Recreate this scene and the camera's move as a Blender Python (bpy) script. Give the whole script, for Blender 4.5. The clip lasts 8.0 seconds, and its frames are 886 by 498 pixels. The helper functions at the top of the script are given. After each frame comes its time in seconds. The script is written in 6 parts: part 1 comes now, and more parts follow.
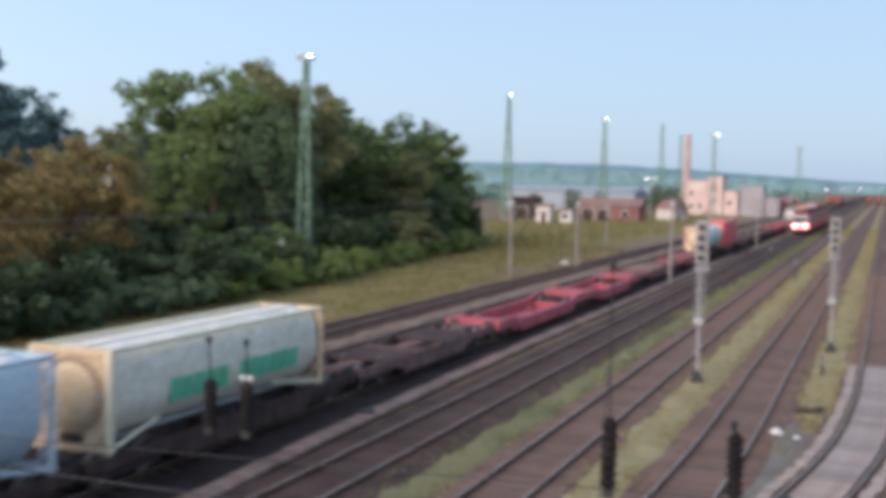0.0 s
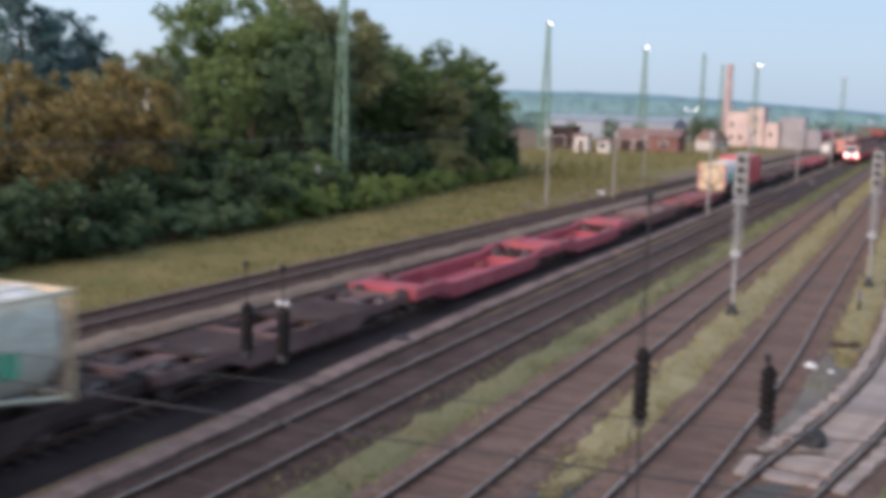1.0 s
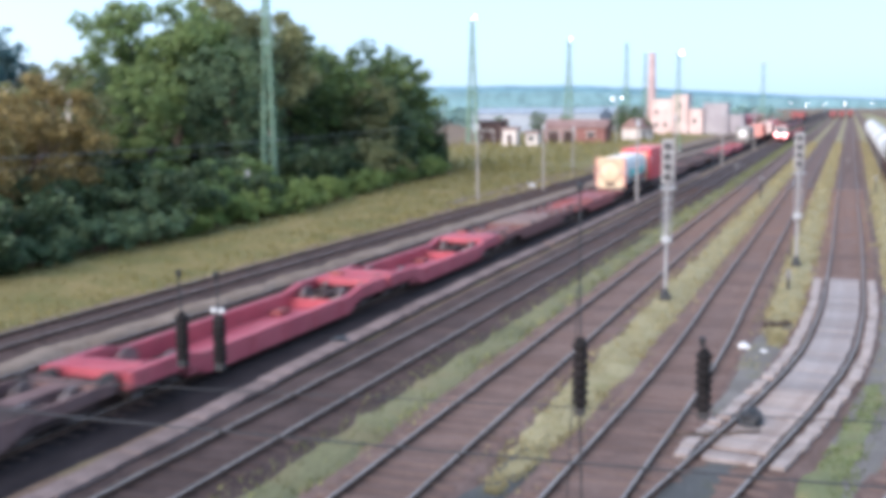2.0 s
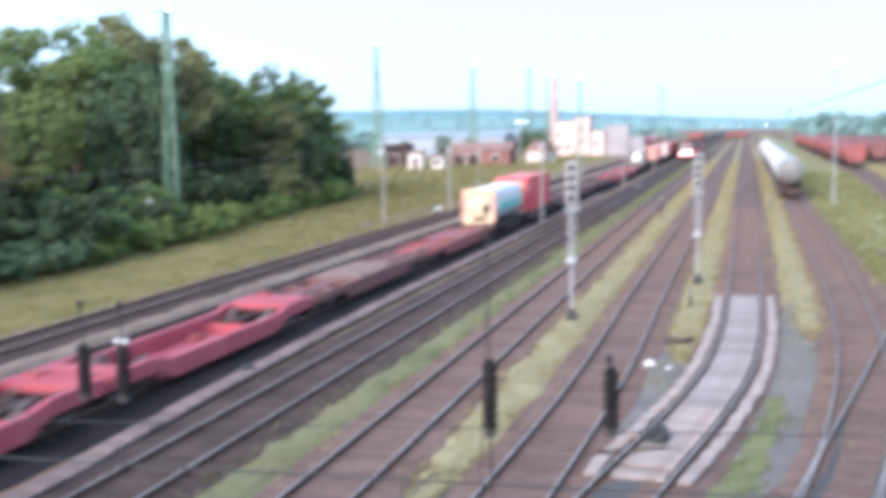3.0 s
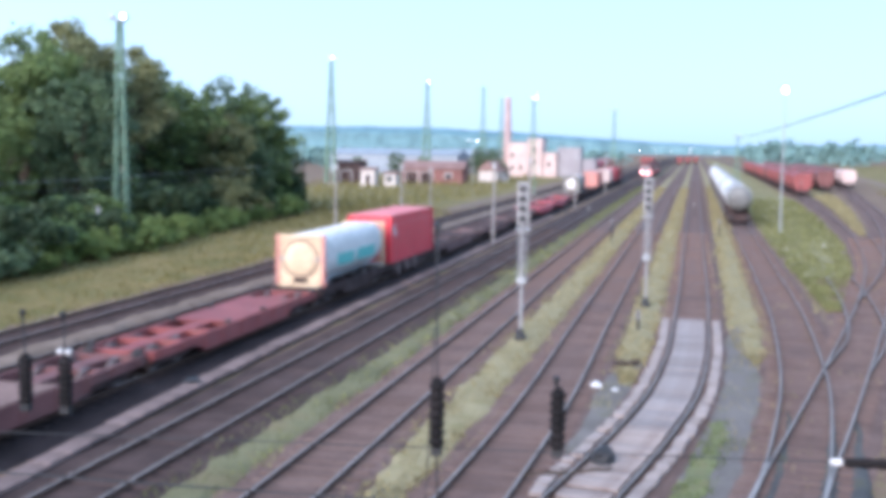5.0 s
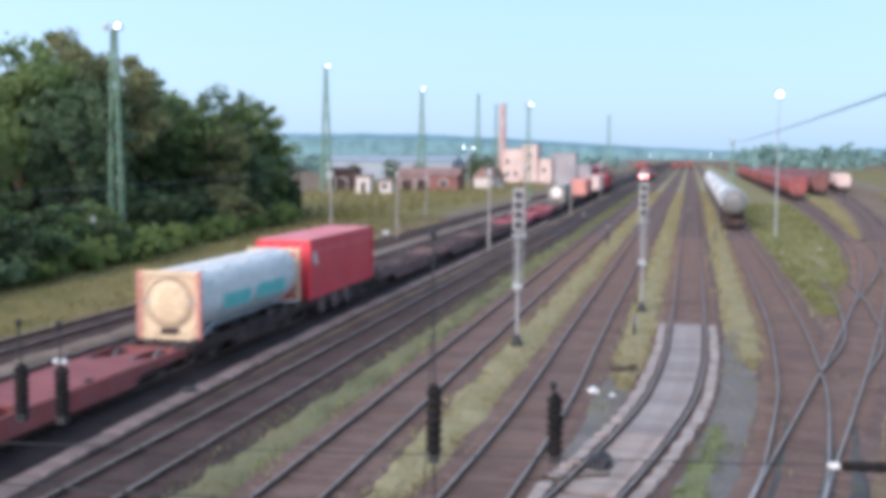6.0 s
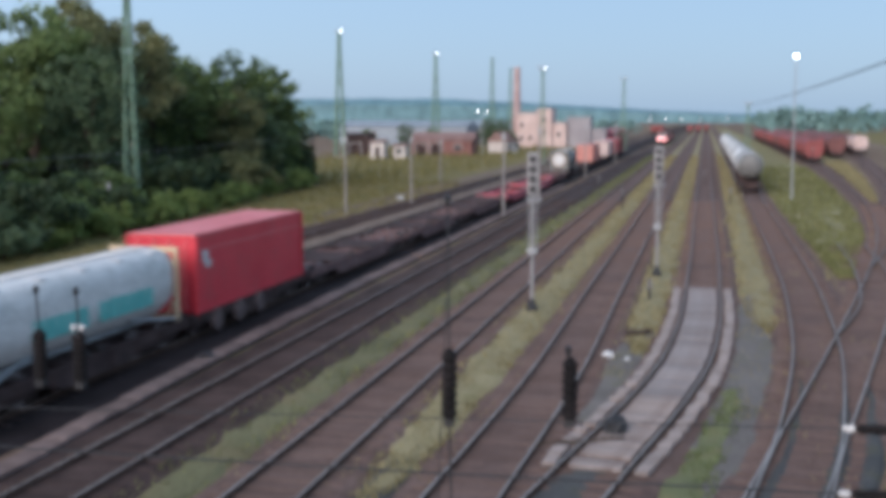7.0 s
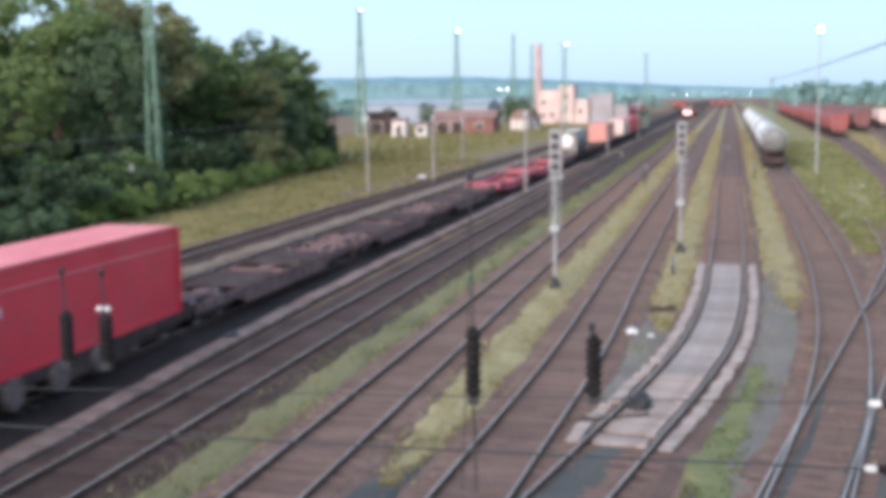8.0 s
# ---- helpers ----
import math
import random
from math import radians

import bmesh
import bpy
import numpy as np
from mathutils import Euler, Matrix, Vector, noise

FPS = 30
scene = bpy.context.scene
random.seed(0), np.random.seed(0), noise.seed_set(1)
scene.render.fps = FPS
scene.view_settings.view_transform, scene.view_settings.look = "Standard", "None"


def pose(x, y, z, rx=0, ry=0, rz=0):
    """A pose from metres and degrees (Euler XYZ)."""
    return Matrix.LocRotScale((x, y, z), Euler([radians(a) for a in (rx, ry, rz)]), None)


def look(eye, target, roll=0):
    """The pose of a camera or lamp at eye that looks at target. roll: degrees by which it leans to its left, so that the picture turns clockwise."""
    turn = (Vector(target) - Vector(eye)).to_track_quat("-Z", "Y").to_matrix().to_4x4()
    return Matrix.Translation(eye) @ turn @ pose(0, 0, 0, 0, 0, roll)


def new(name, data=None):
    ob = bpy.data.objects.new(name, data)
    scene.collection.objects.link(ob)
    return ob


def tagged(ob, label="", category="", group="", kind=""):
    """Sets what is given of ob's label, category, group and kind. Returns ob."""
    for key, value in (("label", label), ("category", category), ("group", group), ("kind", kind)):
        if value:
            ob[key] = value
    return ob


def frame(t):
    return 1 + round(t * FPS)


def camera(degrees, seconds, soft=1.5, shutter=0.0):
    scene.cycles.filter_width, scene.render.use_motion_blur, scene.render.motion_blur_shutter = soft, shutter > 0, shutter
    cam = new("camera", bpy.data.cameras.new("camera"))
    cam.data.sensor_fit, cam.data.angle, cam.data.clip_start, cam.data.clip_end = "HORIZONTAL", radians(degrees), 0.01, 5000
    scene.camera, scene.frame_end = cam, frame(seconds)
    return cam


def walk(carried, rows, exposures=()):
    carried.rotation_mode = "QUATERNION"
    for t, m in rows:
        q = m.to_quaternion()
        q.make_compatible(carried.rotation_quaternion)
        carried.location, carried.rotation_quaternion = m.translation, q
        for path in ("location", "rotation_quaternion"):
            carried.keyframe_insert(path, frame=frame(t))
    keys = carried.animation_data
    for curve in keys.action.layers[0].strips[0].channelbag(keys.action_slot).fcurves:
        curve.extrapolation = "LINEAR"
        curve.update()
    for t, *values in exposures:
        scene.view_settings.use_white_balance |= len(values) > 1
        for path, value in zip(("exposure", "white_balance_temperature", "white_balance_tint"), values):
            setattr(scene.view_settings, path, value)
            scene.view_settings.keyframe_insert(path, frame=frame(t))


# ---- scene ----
cam = camera(42.5, 8.0, soft=6.0, shutter=0.9)
PATH = [
    (0.0, pose(0, 0, 7.8, 86.55, -1.25, 21.29)),
    (0.5, pose(0, 0, 7.8, 86.05, 0.36, 23.09)),
    (1.0, pose(0, 0, 7.8, 82.9, -1.9, 23.16)),
    (1.2, pose(0, 0, 7.8, 82.75, -1.6, 21.78)),
    (2.3, pose(0, 0, 7.8, 82.94, 0.99, 18.75)),
    (2.5, pose(0, 0, 7.8, 83.08, 1.19, 17.50)),
    (3.0, pose(0, 0, 7.8, 83.99, 0.88, 14.8)),
    (3.5, pose(0, 0, 7.8, 86.6, -1.1, 10.76)),
    (3.6, pose(0, 0, 7.8, 86.89, 0.05, 11.05)),
    (3.7, pose(0, 0, 7.8, 85.92, 0.76, 8.45)),
    (3.8, pose(0, 0, 7.8, 85.75, 0.3, 10.25)),
    (4.0, pose(0, 0, 7.8, 85.56, 1.51, 11.65)),
    (4.5, pose(0, 0, 7.8, 85.89, -1.16, 13.79)),
    (5.0, pose(0, 0, 7.8, 84.88, -0.77, 12.47)),
    (6.3, pose(0, 0, 7.8, 85.52, -0.2, 12.37)),
    (6.5, pose(0, 0, 7.8, 85.72, -0.1, 12.76)),
    (7.0, pose(0, 0, 7.8, 83.45, -0.01, 12.93)),
    (7.2, pose(0, 0, 7.8, 82.88, -0.1, 13.0)),
    (7.5, pose(0, 0, 7.8, 82.63, -0.26, 13.18)),
    (8.0, pose(0, 0, 7.8, 82.37, 0.68, 13.99)),
]
EXPOSURES = [(0.0, 0.56, 5950, 13), (0.6, 0.7, 6150, 12), (1.1, 0.5, 5950, 15), (2.4, 1.45, 5400, 9), (3.0, 1.48, 5400, 10), (3.5, 1.26, 5200, 9), (4.0, 1.2, 5150, 11), (4.5, 1.24, 5150, 12),
             (5.1, 1.18, 5200, 12), (6.3, 0.74, 5500, 10), (6.6, 0.62, 5500, 10), (7.0, 0.3, 5550, 10), (7.5, 0.56, 5700, 9), (8.0, 1.0, 5700, 9)]
walk(cam, PATH, EXPOSURES)

# ---------- light: early dusk under a thin, bright overcast ----------
world = bpy.data.worlds.new("dusk_sky")
scene.world = world
world.use_nodes = True
wn = world.node_tree
sky = wn.nodes.new("ShaderNodeTexSky")
sky.sky_type = "NISHITA"
sky.sun_disc = False
sky.sun_elevation = radians(24)
sky.sun_rotation = radians(-100)
sky.air_density = 1.0
sky.dust_density = 1.5
sky.ozone_density = 2.0
# the thin cloud layer that evens the sky out
veil = wn.nodes.new("ShaderNodeMix")
veil.data_type = "RGBA"
veil.inputs["Factor"].default_value = 0.55
veil.inputs["B"].default_value = (5.2, 6.6, 8.0, 1)
background = wn.nodes["Background"]
background.inputs["Strength"].default_value = 0.094
wn.links.new(sky.outputs["Color"], veil.inputs["A"])
wn.links.new(veil.outputs["Result"], background.inputs["Color"])
sun_data = bpy.data.lights.new("sun", "SUN")
sun_data.energy = 2.9
sun_data.angle = radians(40)
sun_data.color = (1.0, 0.82, 0.67)
sun = new("sun", sun_data)
sun.matrix_world = look((-20, -75, 34.5), (0, 0, 0))


# ---------- materials ----------
def mat(name, c1, c2, rough=0.85, metal=0.0, scale=3.0, fine=40.0, bump=0.3, island=0.0, objrand=0.0, dirt=None, stretch=(1, 1, 1)):
    """Two-scale mottled material: c1 and c2 mix over large noise, fine grain on top, relief from the grain."""
    m = bpy.data.materials.new(name)
    m.use_nodes = True
    nt = m.node_tree
    bsdf = nt.nodes["Principled BSDF"]
    bsdf.inputs["Roughness"].default_value = rough
    bsdf.inputs["Metallic"].default_value = metal
    bsdf.inputs["Specular IOR Level"].default_value = 0.12 if rough > 0.75 else 0.4
    tc = nt.nodes.new("ShaderNodeTexCoord")
    mp = nt.nodes.new("ShaderNodeMapping")
    mp.inputs["Scale"].default_value = stretch
    nt.links.new(tc.outputs["Object"], mp.inputs["Vector"])
    big = nt.nodes.new("ShaderNodeTexNoise")
    big.inputs["Scale"].default_value = scale
    big.inputs["Detail"].default_value = 6
    small = nt.nodes.new("ShaderNodeTexNoise")
    small.inputs["Scale"].default_value = fine
    small.inputs["Detail"].default_value = 3
    for n in (big, small):
        nt.links.new(mp.outputs["Vector"], n.inputs["Vector"])
    ramp = nt.nodes.new("ShaderNodeValToRGB")
    ramp.color_ramp.elements[0].position, ramp.color_ramp.elements[1].position = 0.35, 0.66
    ramp.color_ramp.elements[0].color = (*c1, 1)
    ramp.color_ramp.elements[1].color = (*c2, 1)
    nt.links.new(big.outputs["Fac"], ramp.inputs["Fac"])
    grain = nt.nodes.new("ShaderNodeMapRange")
    grain.inputs["From Min"].default_value, grain.inputs["From Max"].default_value = 0.3, 0.7
    grain.inputs["To Min"].default_value, grain.inputs["To Max"].default_value = 0.72, 1.25
    nt.links.new(small.outputs["Fac"], grain.inputs["Value"])
    out = ramp.outputs["Color"]
    mul = nt.nodes.new("ShaderNodeMix")
    mul.data_type, mul.blend_type = "RGBA", "MULTIPLY"
    mul.inputs["Factor"].default_value = 1.0
    nt.links.new(out, mul.inputs["A"])
    nt.links.new(grain.outputs["Result"], mul.inputs["B"])
    out = mul.outputs["Result"]
    if island or objrand:
        src = nt.nodes.new("ShaderNodeNewGeometry").outputs["Random Per Island"] if island else nt.nodes.new("ShaderNodeObjectInfo").outputs["Random"]
        amount = island or objrand
        vary = nt.nodes.new("ShaderNodeMapRange")
        vary.inputs["To Min"].default_value, vary.inputs["To Max"].default_value = 1 - amount, 1 + amount
        nt.links.new(src, vary.inputs["Value"])
        mul2 = nt.nodes.new("ShaderNodeMix")
        mul2.data_type, mul2.blend_type = "RGBA", "MULTIPLY"
        mul2.inputs["Factor"].default_value = 1.0
        nt.links.new(out, mul2.inputs["A"])
        nt.links.new(vary.outputs["Result"], mul2.inputs["B"])
        out = mul2.outputs["Result"]
    if dirt:
        spots = nt.nodes.new("ShaderNodeTexNoise")
        spots.inputs["Scale"].default_value = scale * 2.7
        spots.inputs["Detail"].default_value = 8
        nt.links.new(mp.outputs["Vector"], spots.inputs["Vector"])
        cut = nt.nodes.new("ShaderNodeMapRange")
        cut.inputs["From Min"].default_value, cut.inputs["From Max"].default_value = 0.52, 0.68
        cut.inputs["To Max"].default_value = 0.75
        nt.links.new(spots.outputs["Fac"], cut.inputs["Value"])
        mix = nt.nodes.new("ShaderNodeMix")
        mix.data_type = "RGBA"
        nt.links.new(cut.outputs["Result"], mix.inputs["Factor"])
        nt.links.new(out, mix.inputs["A"])
        mix.inputs["B"].default_value = (*dirt, 1)
        out = mix.outputs["Result"]
    nt.links.new(out, bsdf.inputs["Base Color"])
    if bump:
        b = nt.nodes.new("ShaderNodeBump")
        b.inputs["Strength"].default_value = bump
        b.inputs["Distance"].default_value = 0.03
        nt.links.new(small.outputs["Fac"], b.inputs["Height"])
        nt.links.new(b.outputs["Normal"], bsdf.inputs["Normal"])
    return m


def glow(name, colour, strength):
    m = bpy.data.materials.new(name)
    m.use_nodes = True
    b = m.node_tree.nodes["Principled BSDF"]
    b.inputs["Base Color"].default_value = (*colour, 1)
    b.inputs["Emission Color"].default_value = (*colour, 1)
    b.inputs["Emission Strength"].default_value = strength
    return m


def leafy(m, share=0.45):
    """Lets light through a leaf."""
    nt = m.node_tree
    bsdf = nt.nodes["Principled BSDF"]
    thin = nt.nodes.new("ShaderNodeBsdfTranslucent")
    nt.links.new(bsdf.inputs["Base Color"].links[0].from_socket, thin.inputs["Color"])
    mix = nt.nodes.new("ShaderNodeMixShader")
    mix.inputs["Fac"].default_value = share
    nt.links.new(bsdf.outputs["BSDF"], mix.inputs[1])
    nt.links.new(thin.outputs["BSDF"], mix.inputs[2])
    nt.links.new(mix.outputs["Shader"], nt.nodes["Material Output"].inputs["Surface"])
    return m


GROUND = mat("dirt_ground", (0.158, 0.104, 0.0739), (0.216, 0.148, 0.0986), scale=0.12, fine=9, dirt=(0.211, 0.185, 0.0836))
BALLAST = mat("brown_ballast", (0.132, 0.0845, 0.0686), (0.194, 0.128, 0.105), scale=0.5, fine=16, bump=0.9, dirt=(0.0968, 0.0616, 0.0502))
DARK_BALLAST = mat("oily_ballast", (0.052, 0.034, 0.029), (0.095, 0.062, 0.053), scale=0.5, fine=16, bump=0.9, dirt=(0.045, 0.0297, 0.0261))
GRAVEL = mat("grey_gravel", (0.145, 0.125, 0.11), (0.2, 0.174, 0.152), scale=0.4, fine=14, bump=0.7, dirt=(0.15, 0.14, 0.085))
TROUGH = mat("grimy_trough_concrete", (0.17, 0.12, 0.105), (0.245, 0.178, 0.158), scale=1.3, fine=22, objrand=0.2, dirt=(0.144, 0.104, 0.09))
TANK_GREY = mat("grimy_grey_tank_shell", (0.14, 0.137, 0.13), (0.215, 0.205, 0.19), rough=0.5, scale=0.8, fine=10, bump=0.05, dirt=(0.11, 0.1, 0.09))
DARK_GREY_GRAVEL = mat("dark_grey_ballast", (0.07, 0.068, 0.066), (0.115, 0.108, 0.1), scale=0.4, fine=14, bump=0.8, dirt=(0.1, 0.095, 0.06))
SAND = mat("pale_sandy_gravel", (0.185, 0.135, 0.1), (0.26, 0.195, 0.15), scale=0.4, fine=12, bump=0.6, dirt=(0.13, 0.092, 0.07))
GREEN_GROUND = mat("fresh_grass_ground", (0.145, 0.15, 0.075), (0.2, 0.205, 0.09), scale=0.6, fine=12, bump=0.6, dirt=(0.2, 0.17, 0.085))
GREEN_BLADE = leafy(mat("fresh_grass_blades", (0.15, 0.18, 0.075), (0.21, 0.23, 0.1), scale=0.4, fine=4, bump=0, island=0.3))
GRASS_GROUND = mat("worn_grass", (0.26, 0.215, 0.115), (0.33, 0.275, 0.15), scale=0.5, fine=12, bump=0.5, dirt=(0.22, 0.19, 0.085))
MEADOW_GROUND = mat("patchy_meadow_ground", (0.21, 0.19, 0.085), (0.29, 0.25, 0.12), scale=0.12, fine=8, bump=0.5, dirt=(0.19, 0.145, 0.09))
MEADOW_BLADE = leafy(mat("meadow_blades", (0.19, 0.19, 0.075), (0.27, 0.255, 0.11), scale=0.2, fine=4, bump=0, island=0.3))
DRY_GROUND = mat("dry_verge", (0.15, 0.13, 0.045), (0.25, 0.185, 0.075), scale=0.25, fine=8, bump=0.6, dirt=(0.14, 0.135, 0.045))
STRIP_GROUND = mat("muted_green_strip", (0.135, 0.128, 0.064), (0.21, 0.19, 0.1), scale=0.22, fine=12, bump=0.5, dirt=(0.2, 0.16, 0.085))
STRIP_BLADE = leafy(mat("muted_green_blades", (0.15, 0.16, 0.072), (0.215, 0.21, 0.104), scale=0.4, fine=4, bump=0, island=0.3))
VERGE_BLADE = leafy(mat("verge_grass_blades", (0.19, 0.17, 0.062), (0.26, 0.215, 0.088), scale=0.3, fine=4, bump=0, island=0.3))
BLADE = leafy(mat("grass_blades", (0.25, 0.25, 0.09), (0.36, 0.34, 0.13), scale=0.4, fine=4, bump=0, island=0.3))
DRY_BLADE = leafy(mat("dry_grass_blades", (0.3, 0.25, 0.125), (0.38, 0.32, 0.17), scale=0.4, fine=4, bump=0, island=0.3))
# ballast painted near black for the shadow beneath the wagons
UNDERTRAIN = mat("train_shade_ballast", (0.02, 0.015, 0.015), (0.04, 0.03, 0.03), scale=0.5, fine=16, bump=0.9)
RAIL = mat("rail_steel", (0.06, 0.036, 0.027), (0.095, 0.058, 0.043), rough=0.95, scale=2)
RAIL_TOP = mat("worn_rail_head", (0.27, 0.24, 0.22), (0.38, 0.345, 0.32), rough=0.6, metal=0.15, scale=0.6, bump=0)
SLEEPER = mat("sleeper_concrete", (0.141, 0.088, 0.0704), (0.189, 0.125, 0.0986), scale=2, objrand=0.2)
TARRED_SLEEPER = mat("tarred_sleeper", (0.062, 0.041, 0.035), (0.1, 0.066, 0.056), scale=2, objrand=0.2)
CONCRETE = mat("pale_concrete", (0.27, 0.225, 0.205), (0.38, 0.325, 0.3), scale=1.6, fine=22, objrand=0.2, dirt=(0.185, 0.132, 0.113))
STEEL_GREEN = mat("green_painted_steel", (0.15, 0.25, 0.17), (0.2, 0.31, 0.21), rough=0.6, scale=2, dirt=(0.17, 0.14, 0.09))
STEEL_GREY = mat("galvanised_steel", (0.3, 0.31, 0.32), (0.42, 0.42, 0.42), rough=0.55, metal=0.4, scale=3)
SIGNAL_GREY = mat("weathered_signal_paint", (0.23, 0.22, 0.22), (0.33, 0.315, 0.31), rough=0.7, scale=3)
POST_CONC = mat("weathered_concrete_post", (0.25, 0.225, 0.21), (0.34, 0.31, 0.29), scale=2)
DARK = mat("blackened_metal", (0.02, 0.02, 0.022), (0.045, 0.042, 0.042), rough=0.6, scale=4)
PORCELAIN = mat("dark_brown_porcelain", (0.012, 0.011, 0.011), (0.024, 0.02, 0.02), rough=0.85, scale=6, bump=0)
WIRE = mat("weathered_wire", (0.02, 0.02, 0.022), (0.035, 0.035, 0.038), rough=0.6, scale=5, bump=0)
WAGON_RED = mat("faded_red_wagon_paint", (0.33, 0.052, 0.074), (0.44, 0.095, 0.115), rough=0.55, scale=0.7, fine=20, bump=0.15, dirt=(0.27, 0.07, 0.075))
WAGON_BROWN = mat("rusty_brown_wagon_paint", (0.135, 0.052, 0.047), (0.21, 0.085, 0.076), rough=0.7, scale=0.8, fine=20, dirt=(0.12, 0.07, 0.06))
WAGON_RUST = mat("rust_red_wagon_paint", (0.215, 0.052, 0.05), (0.3, 0.08, 0.073), rough=0.65, scale=0.8, fine=20, dirt=(0.18, 0.08, 0.07))
WAGON_DARK = mat("grimy_dark_wagon_paint", (0.045, 0.03, 0.028), (0.09, 0.06, 0.055), rough=0.85, scale=0.9, fine=20, dirt=(0.03, 0.024, 0.022))
# brown wagon paint, its base colour lifted to allow for haze
WAGON_DUSTY = mat("dusty_haze_lifted_brown_paint", (0.135, 0.082, 0.077), (0.21, 0.132, 0.122), rough=0.85, scale=0.9, fine=20, dirt=(0.07, 0.047, 0.044))
RING_TAN = mat("tan_tank_ring", (0.3, 0.21, 0.14), (0.37, 0.27, 0.18), rough=0.6, scale=1.5)
CHIMNEY = mat("dusky_pink_chimney_render", (0.42, 0.29, 0.27), (0.5, 0.36, 0.33), scale=0.4, fine=4)
GREY_RENDER = mat("grey_render", (0.29, 0.26, 0.27), (0.36, 0.33, 0.335), scale=0.3, fine=4)
WOOD_DECK = mat("weathered_deck", (0.2, 0.13, 0.11), (0.27, 0.18, 0.15), scale=1.5, fine=25)
BOX_RED = mat("red_box_paint", (0.56, 0.03, 0.05), (0.64, 0.05, 0.07), rough=0.45, scale=0.5, fine=12, bump=0.05, dirt=(0.5, 0.06, 0.07))
BOX_RED_TOP = mat("chalky_red_roof", (0.62, 0.16, 0.16), (0.7, 0.22, 0.22), rough=0.6, scale=0.6, fine=12, bump=0.05)
TANK_WHITE = mat("white_tank_shell", (0.62, 0.61, 0.58), (0.72, 0.7, 0.67), rough=0.55, scale=0.8, fine=10, bump=0.05, dirt=(0.5, 0.49, 0.46))
TANK_BEIGE = mat("beige_tank_shell", (0.62, 0.6, 0.5), (0.72, 0.7, 0.6), rough=0.45, scale=0.8, fine=10, bump=0.05, dirt=(0.52, 0.49, 0.38))
TANK_CREAM = mat("cream_tank_end", (0.58, 0.43, 0.27), (0.66, 0.51, 0.34), rough=0.5, scale=0.8, fine=10, bump=0.05)
TANK_BLUE = mat("pale_blue_tank_shell", (0.42, 0.52, 0.6), (0.5, 0.59, 0.66), rough=0.4, scale=0.8, fine=10, bump=0.05)
FRAME_CORAL = mat("coral_red_frame", (0.5, 0.19, 0.155), (0.58, 0.26, 0.21), rough=0.5, scale=1.5)
FRAME_BEIGE = mat("beige_frame", (0.66, 0.6, 0.44), (0.74, 0.68, 0.52), rough=0.5, scale=1.5)
TEAL = mat("teal_lettering", (0.13, 0.46, 0.42), (0.2, 0.55, 0.5), rough=0.5, scale=2, bump=0)
GREEN_SIGN = mat("green_lettering", (0.08, 0.38, 0.22), (0.12, 0.46, 0.28), rough=0.5, scale=2, bump=0)
WHITE = mat("white_paint", (0.6, 0.58, 0.56), (0.7, 0.68, 0.66), rough=0.5, scale=2)
WHEEL = mat("wheel_steel", (0.13, 0.1, 0.09), (0.25, 0.2, 0.19), rough=0.55, metal=0.4, scale=5)
DUSTY_WHEEL = mat("dusty_wheel_disc", (0.1, 0.07, 0.065), (0.19, 0.14, 0.13), rough=0.8, scale=4)
BARK = mat("bark", (0.06, 0.045, 0.035), (0.12, 0.09, 0.07), scale=3, fine=20)
LEAF_DARK = leafy(mat("dark_green_leaves", (0.1, 0.15, 0.08), (0.155, 0.21, 0.105), rough=0.6, scale=0.25, fine=3, bump=0, island=0.4))
LEAF_MID = leafy(mat("green_leaves", (0.145, 0.205, 0.07), (0.215, 0.27, 0.095), rough=0.6, scale=0.25, fine=3, bump=0, island=0.4))
# bush green darkened to stand in for the shade below the crowns
LEAF_SHADY = leafy(mat("shade_darkened_bush_leaves", (0.055, 0.085, 0.04), (0.095, 0.13, 0.06), rough=0.6, scale=0.25, fine=3, bump=0, island=0.4))
LEAF_FRESH = leafy(mat("fresh_green_shrub_leaves", (0.18, 0.24, 0.07), (0.25, 0.31, 0.095), rough=0.6, scale=0.25, fine=3, bump=0, island=0.4))
LEAF_OLIVE = leafy(mat("olive_leaves", (0.175, 0.19, 0.085), (0.25, 0.245, 0.11), rough=0.6, scale=0.25, fine=3, bump=0, island=0.4))
LEAF_AUTUMN = leafy(mat("turning_leaves", (0.22, 0.165, 0.06), (0.3, 0.225, 0.085), rough=0.6, scale=0.25, fine=3, bump=0, island=0.4))
# needle green lightened to take in some bluish haze
NEEDLE = leafy(mat("hazed_blue_green_needles", (0.1, 0.17, 0.165), (0.15, 0.23, 0.22), rough=0.6, scale=0.25, fine=3, bump=0, island=0.4))
PLASTER = mat("pale_pink_plaster", (0.54, 0.4, 0.36), (0.64, 0.5, 0.455), scale=0.25, fine=4, dirt=(0.46, 0.34, 0.3))
PLASTER_W = mat("white_plaster", (0.54, 0.47, 0.43), (0.62, 0.56, 0.51), scale=0.4, fine=4)
BRICK = mat("dark_red_brickwork", (0.16, 0.08, 0.07), (0.23, 0.115, 0.1), scale=0.4, fine=6)
ROOF_TILE = mat("weathered_roof_tiles", (0.2, 0.125, 0.11), (0.27, 0.175, 0.155), scale=0.5, fine=6)
ROOF_GREY = mat("grey_sheet_roof", (0.24, 0.27, 0.3), (0.31, 0.34, 0.37), rough=0.7, scale=0.3, fine=5)
GLASS_DARK = mat("dark_window_glass", (0.03, 0.035, 0.04), (0.06, 0.065, 0.07), rough=0.15, scale=2, bump=0)
